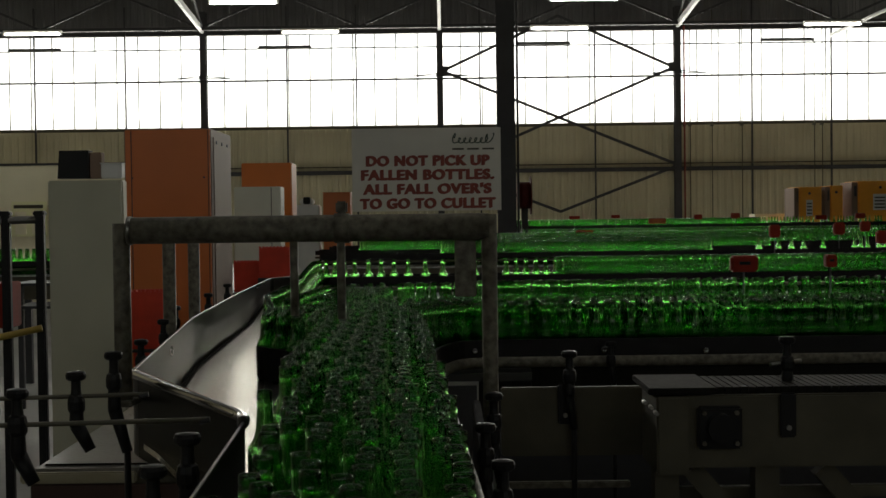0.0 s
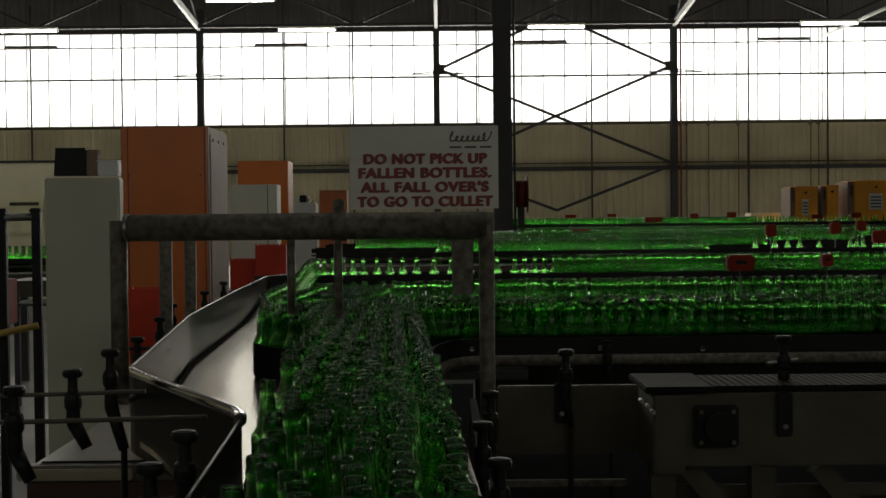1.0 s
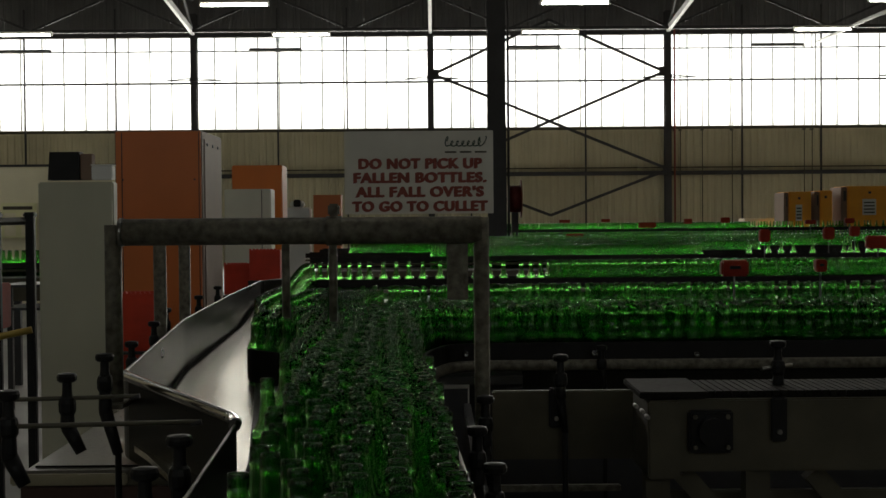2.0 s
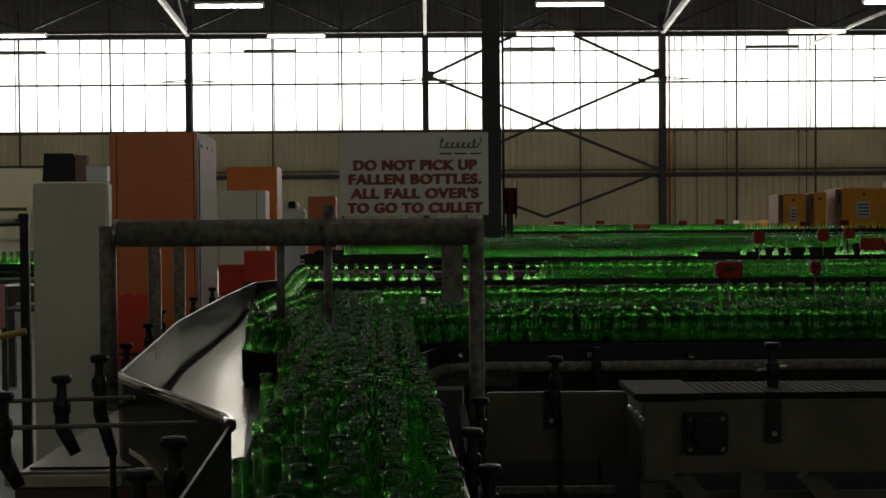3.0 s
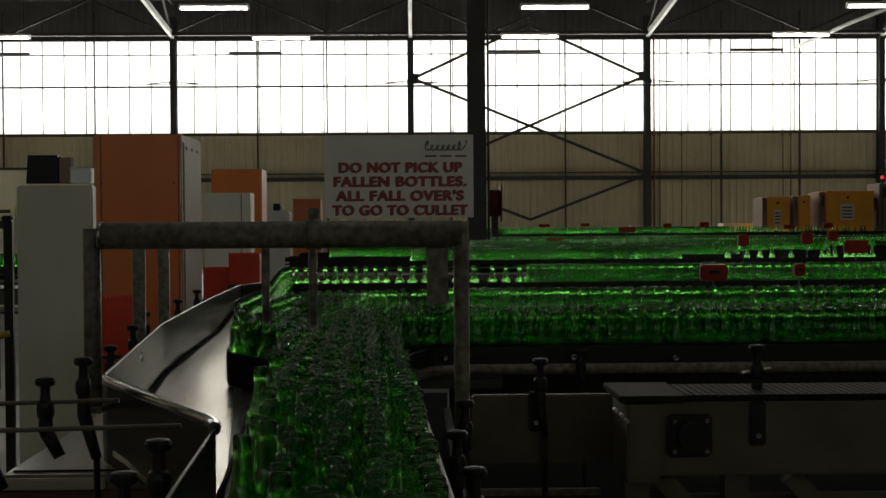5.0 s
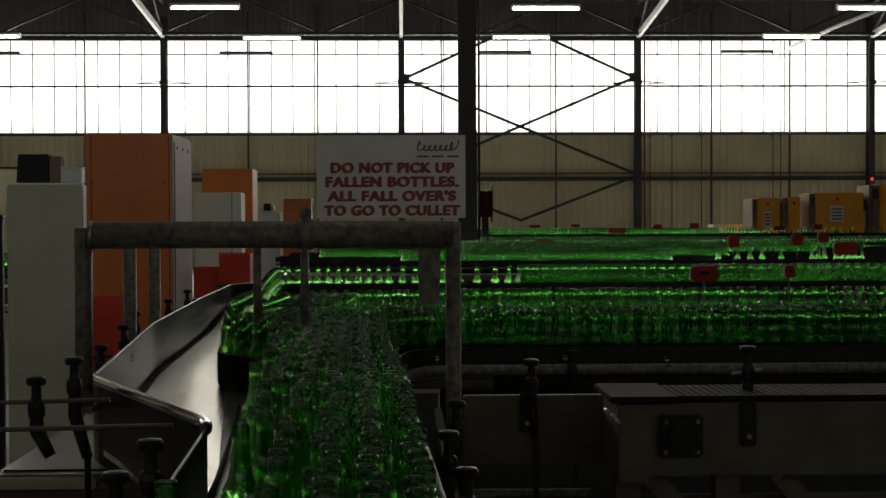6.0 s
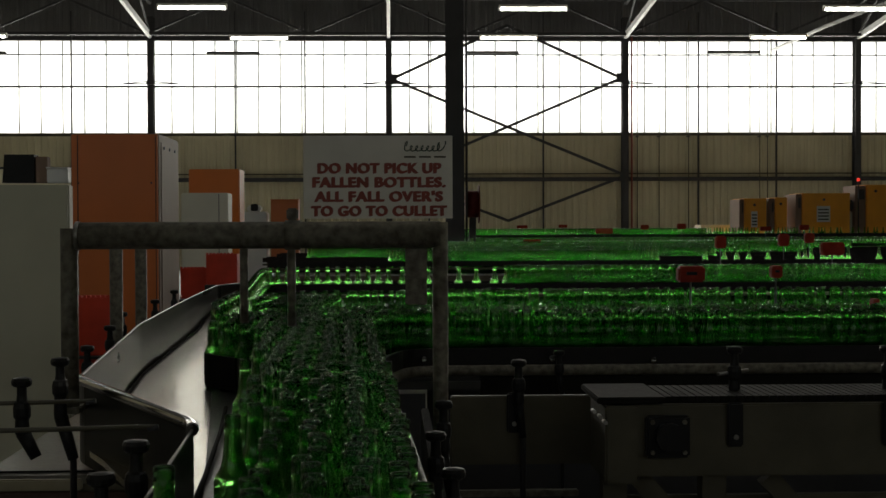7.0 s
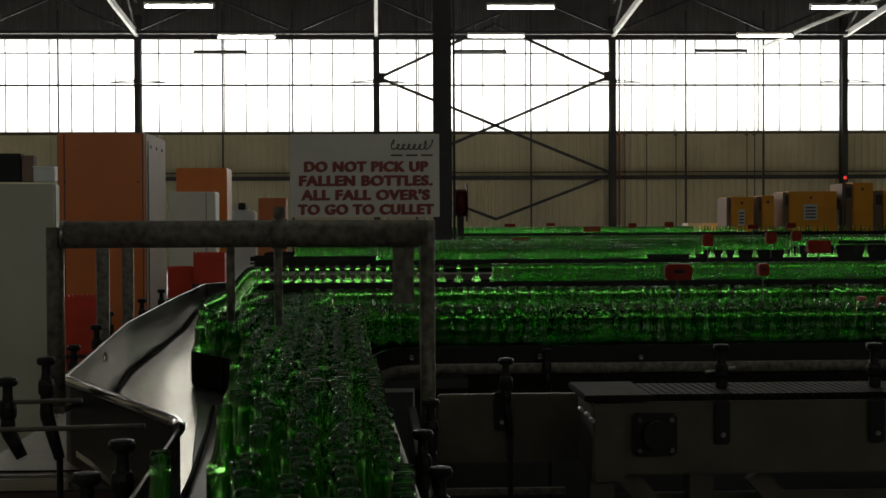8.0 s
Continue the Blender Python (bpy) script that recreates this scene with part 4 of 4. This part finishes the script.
cabinet("switch_cabinet", "small orange cabinet at the back of the hall", -1.70, -1.31, 20.0, 20.4, 1.835, ORANGE, ORANGE, handles=False)
part_ = thing("partition", "pale partition panel on the far side", "partition")
part("panel", boxm(-9.0, -4.85, 25.0, 25.1, 0, 2.46), PALE, part_)
part("top_rail", boxm(-9.0, -4.85, 24.98, 25.12, 2.46, 2.50), STEEL_DARK, part_)
nb = thing("notice_board", "pale yellow notice board with grey print", "notice", (-7.05, 24.96, 1.2))
part("board", boxm(-0.60, 0.03, -0.01, 0.01, 0, 0.62), NOTICE, nb)
part("print_bar", boxm(-0.56, -0.04, -0.016, -0.012, 0.50, 0.56), PANEL, nb)
part("sheet", boxm(-0.54, -0.34, -0.016, -0.012, 0.04, 0.44), PALE, nb)
part("sheet", boxm(-0.24, -0.02, -0.016, -0.012, 0.04, 0.44), PALE, nb)

# left-hand frame of black posts
fr = thing("post_frame", "black machine frame with a steel top rail and yellow bar", "frame")
for x in (-2.02, -1.862):
    part("post", boxm(x - 0.02, x + 0.02, 6.48, 6.52, 0.0, 1.52, bevel=0.005), BLACK, fr)
    part("cap", boxm(x - 0.026, x + 0.026, 6.47, 6.53, 1.515, 1.54, bevel=0.006), BLACK, fr)
part("top_rail", rodm((-2.3, 6.5, 1.49), (-1.86, 6.5, 1.50), 0.018, 12), STAINLESS, fr)
bm = rodm((-2.15, 6.4, 0.94), (-1.85, 6.46, 1.0), 0.016, 12)
part("yellow_bar", bm, BRASS, fr, "dull yellow grab bar")
part("side_box", boxm(-2.3, -2.015, 6.521, 6.7, 0.996, 1.208, bevel=0.006), DULLRED, fr, "faded red side box")
bench = thing("work_bench", "steel bench in the aisle", "bench")
part("top", boxm(-3.4, -2.5, 11.0, 11.6, 0.98, 1.0), STEEL_DARK, bench)
part("shelf", boxm(-3.4, -2.5, 11.0, 11.6, 0.80, 0.82), STEEL_DARK, bench)
for x in (-3.35, -2.55):
    part("leg", boxm(x - 0.02, x + 0.02, 11.1, 11.14, 0, 0.98), STEEL_DARK, bench)

# amber cabinets by the far wall
for x0, xm, x1, z in ((7.52, 7.62, 8.10, 1.99), (8.18, 8.29, 8.55, 2.01), (8.75, 8.88, 9.92, 2.10), (10.05, 10.28, 10.72, 2.28), (10.73, 10.95, 11.7, 2.12), (11.9, 12.1, 12.8, 2.2)):
    c = cabinet("machine_guard", "amber machine guard cabinet with a grey-brown side door", xm, x1, 30.0, 31.0, z, YELLOW, YELLOW, handles=False)
    if xm - x0 > 0.05:
        part("side_door", boxm(x0 - xm, -0.004, 0.05, 0.9, 0.0, z - 0.02, bevel=0.01), SIDE, c, "grey-brown side door")
        part("vent", boxm(x0 - xm + 0.05, -0.03, 0.035, 0.05, z - 0.32, z - 0.1), STEEL_DARK, c)
    part("lamp_hole", rodm(((x1 - xm) * 0.45, -0.01, z - 0.14), ((x1 - xm) * 0.45, 0.003, z - 0.14), 0.03, 10), STEEL_DARK, c)
    if z in (1.99, 2.10):
        part("label_plate", boxm((x1 - xm) * 0.3, (x1 - xm) * 0.58, -0.006, -0.002, z - 0.62, z - 0.28), WHITE, c, "white label plate")
        for i in range(4):
            part("label_bar", boxm((x1 - xm) * 0.33, (x1 - xm) * 0.55, -0.010, -0.007, z - 0.58 + i * 0.07, z - 0.55 + i * 0.07), PANEL, c)
rb = thing("robot_arm", "grey machine head between the amber cabinets", "machine", (9.98, 30.2, 0))
part("column", boxm(-0.05, 0.06, 0, 0.3, 0, 1.7, bevel=0.02), GREY, rb)
part("head", boxm(-0.07, 0.08, -0.05, 0.3, 1.72, 1.95, bevel=0.03), STEEL_DARK, rb)
sl = thing("signal_lamp", "red signal lamp on a stalk", "lamp", (10.1, 30.0, 0))
part("stalk", rodm((0, 0, 0), (0, 0, 2.36), 0.015, 8), STEEL_DARK, sl)
part("lens", lathe([(0, 2.36), (0.035, 2.36), (0.035, 2.41), (0, 2.43)], 10), REDLAMP, sl)
tabw = thing("white_table", "pale table by the far wall", "table", (7.0, 31.5, 0))
part("top", boxm(0, 0.8, 0, 0.6, 1.35, 1.42), PALE, tabw)
part("apron", boxm(0.01, 0.79, 0.01, 0.59, 1.2, 1.348), PALE, tabw)
for x in (0.05, 0.75):
    part("leg", boxm(x - 0.03, x + 0.03, 0.3, 0.36, 0, 1.2), STEEL_DARK, tabw)
reel = thing("hose_reel", "dark red hose reel beside the hall column", "hose reel", (1.42, 25.0, 1.82))
part("drum", rodm((-0.06, 0, 0), (0.14, 0, 0), 0.24, 20), MAROON, reel)
for x in (-0.08, 0.14):
    part("flange", rodm((x, 0, 0), (x + 0.02, 0, 0), 0.34, 24), MAROON, reel)
part("stand", boxm(-0.02, 0.1, -0.04, 0.04, -1.82, -0.2), STEEL_DARK, reel)


# small red sensor boxes over the conveyors
def sensor(x, y, z, w, h, material=DULLRED):
    s_ = thing("sensor_box", "small red sensor box on a thin post over the conveyor", "sensor", (x, y, z), "sensor boxes")
    part("case", boxm(-w / 2, w / 2, -0.02, 0.04, 0, h, bevel=min(w, h) * 0.12), material, s_)
    part("stem", rodm((0, 0.01, -z), (0, 0.01, 0.001), 0.005, 8), STEEL_DARK, s_)
    if y < 8:
        part("lens", boxm(-w * 0.2, w * 0.2, -0.024, -0.019, h * 0.45, h * 0.65), BLACK, s_)


for a in ((1.50, 7.0, 1.195, 0.135, 0.08), (1.96, 7.1, 1.21, 0.055, 0.062), (3.19, 13.5, 1.24, 0.105, 0.12), (3.95, 14.0, 1.25, 0.11, 0.12), (4.21, 14.0, 1.28, 0.10, 0.10),
          (3.49, 11.0, 1.23, 0.19, 0.10), (3.97, 26, 1.28, 0.32, 0.10), (4.73, 26, 1.35, 0.15, 0.09), (5.42, 26, 1.36, 0.17, 0.10),
          (7.0, 26, 1.32, 0.2, 0.08), (7.73, 26, 1.33, 0.18, 0.10), (2.44, 26, 1.38, 0.2, 0.06), (3.2, 26, 1.39, 0.16, 0.06), (2.02, 20, 1.20, 0.24, 0.05), (2.35, 6.75, 1.02, 0.03, 0.1), (2.45, 6.75, 1.02, 0.03, 0.1)):
    sensor(*a)


# ---- movement ----
def motions():
    times = [0, 1, 2, 3, 4, 5, 6, 7, 8]
    for ob, k, s, v, side in MOVING:
        turn = math.degrees(ob.rotation_euler.z)
        rows = []
        for t in times:
            x, y = lane_point(k, s + v * t)
            rows.append((t, pose(x + side, y, belt_z(y), 0, 0, turn)))
        walk(ob, rows)
    for ob, v in MASSES:
        if v == 0:
            continue
        walk(ob, [(t, pose(v * t, 0, 0)) for t in times])
    for ob, f, s in FILES:
        turn = math.degrees(ob.rotation_euler.z)
        rows = []
        for t in times:
            x, y = file_point(f, s + (0.085, 0.078)[f] * t)
            rows.append((t, pose(x, y, belt_z(y), 0, 0, turn)))
        walk(ob, rows)
    walk(SECOND, [(t, pose(0.085 * t, 0, 0)) for t in times])
    walk(THIRD, [(t, pose(0.078 * t, 0, 0)) for t in times])


motions()
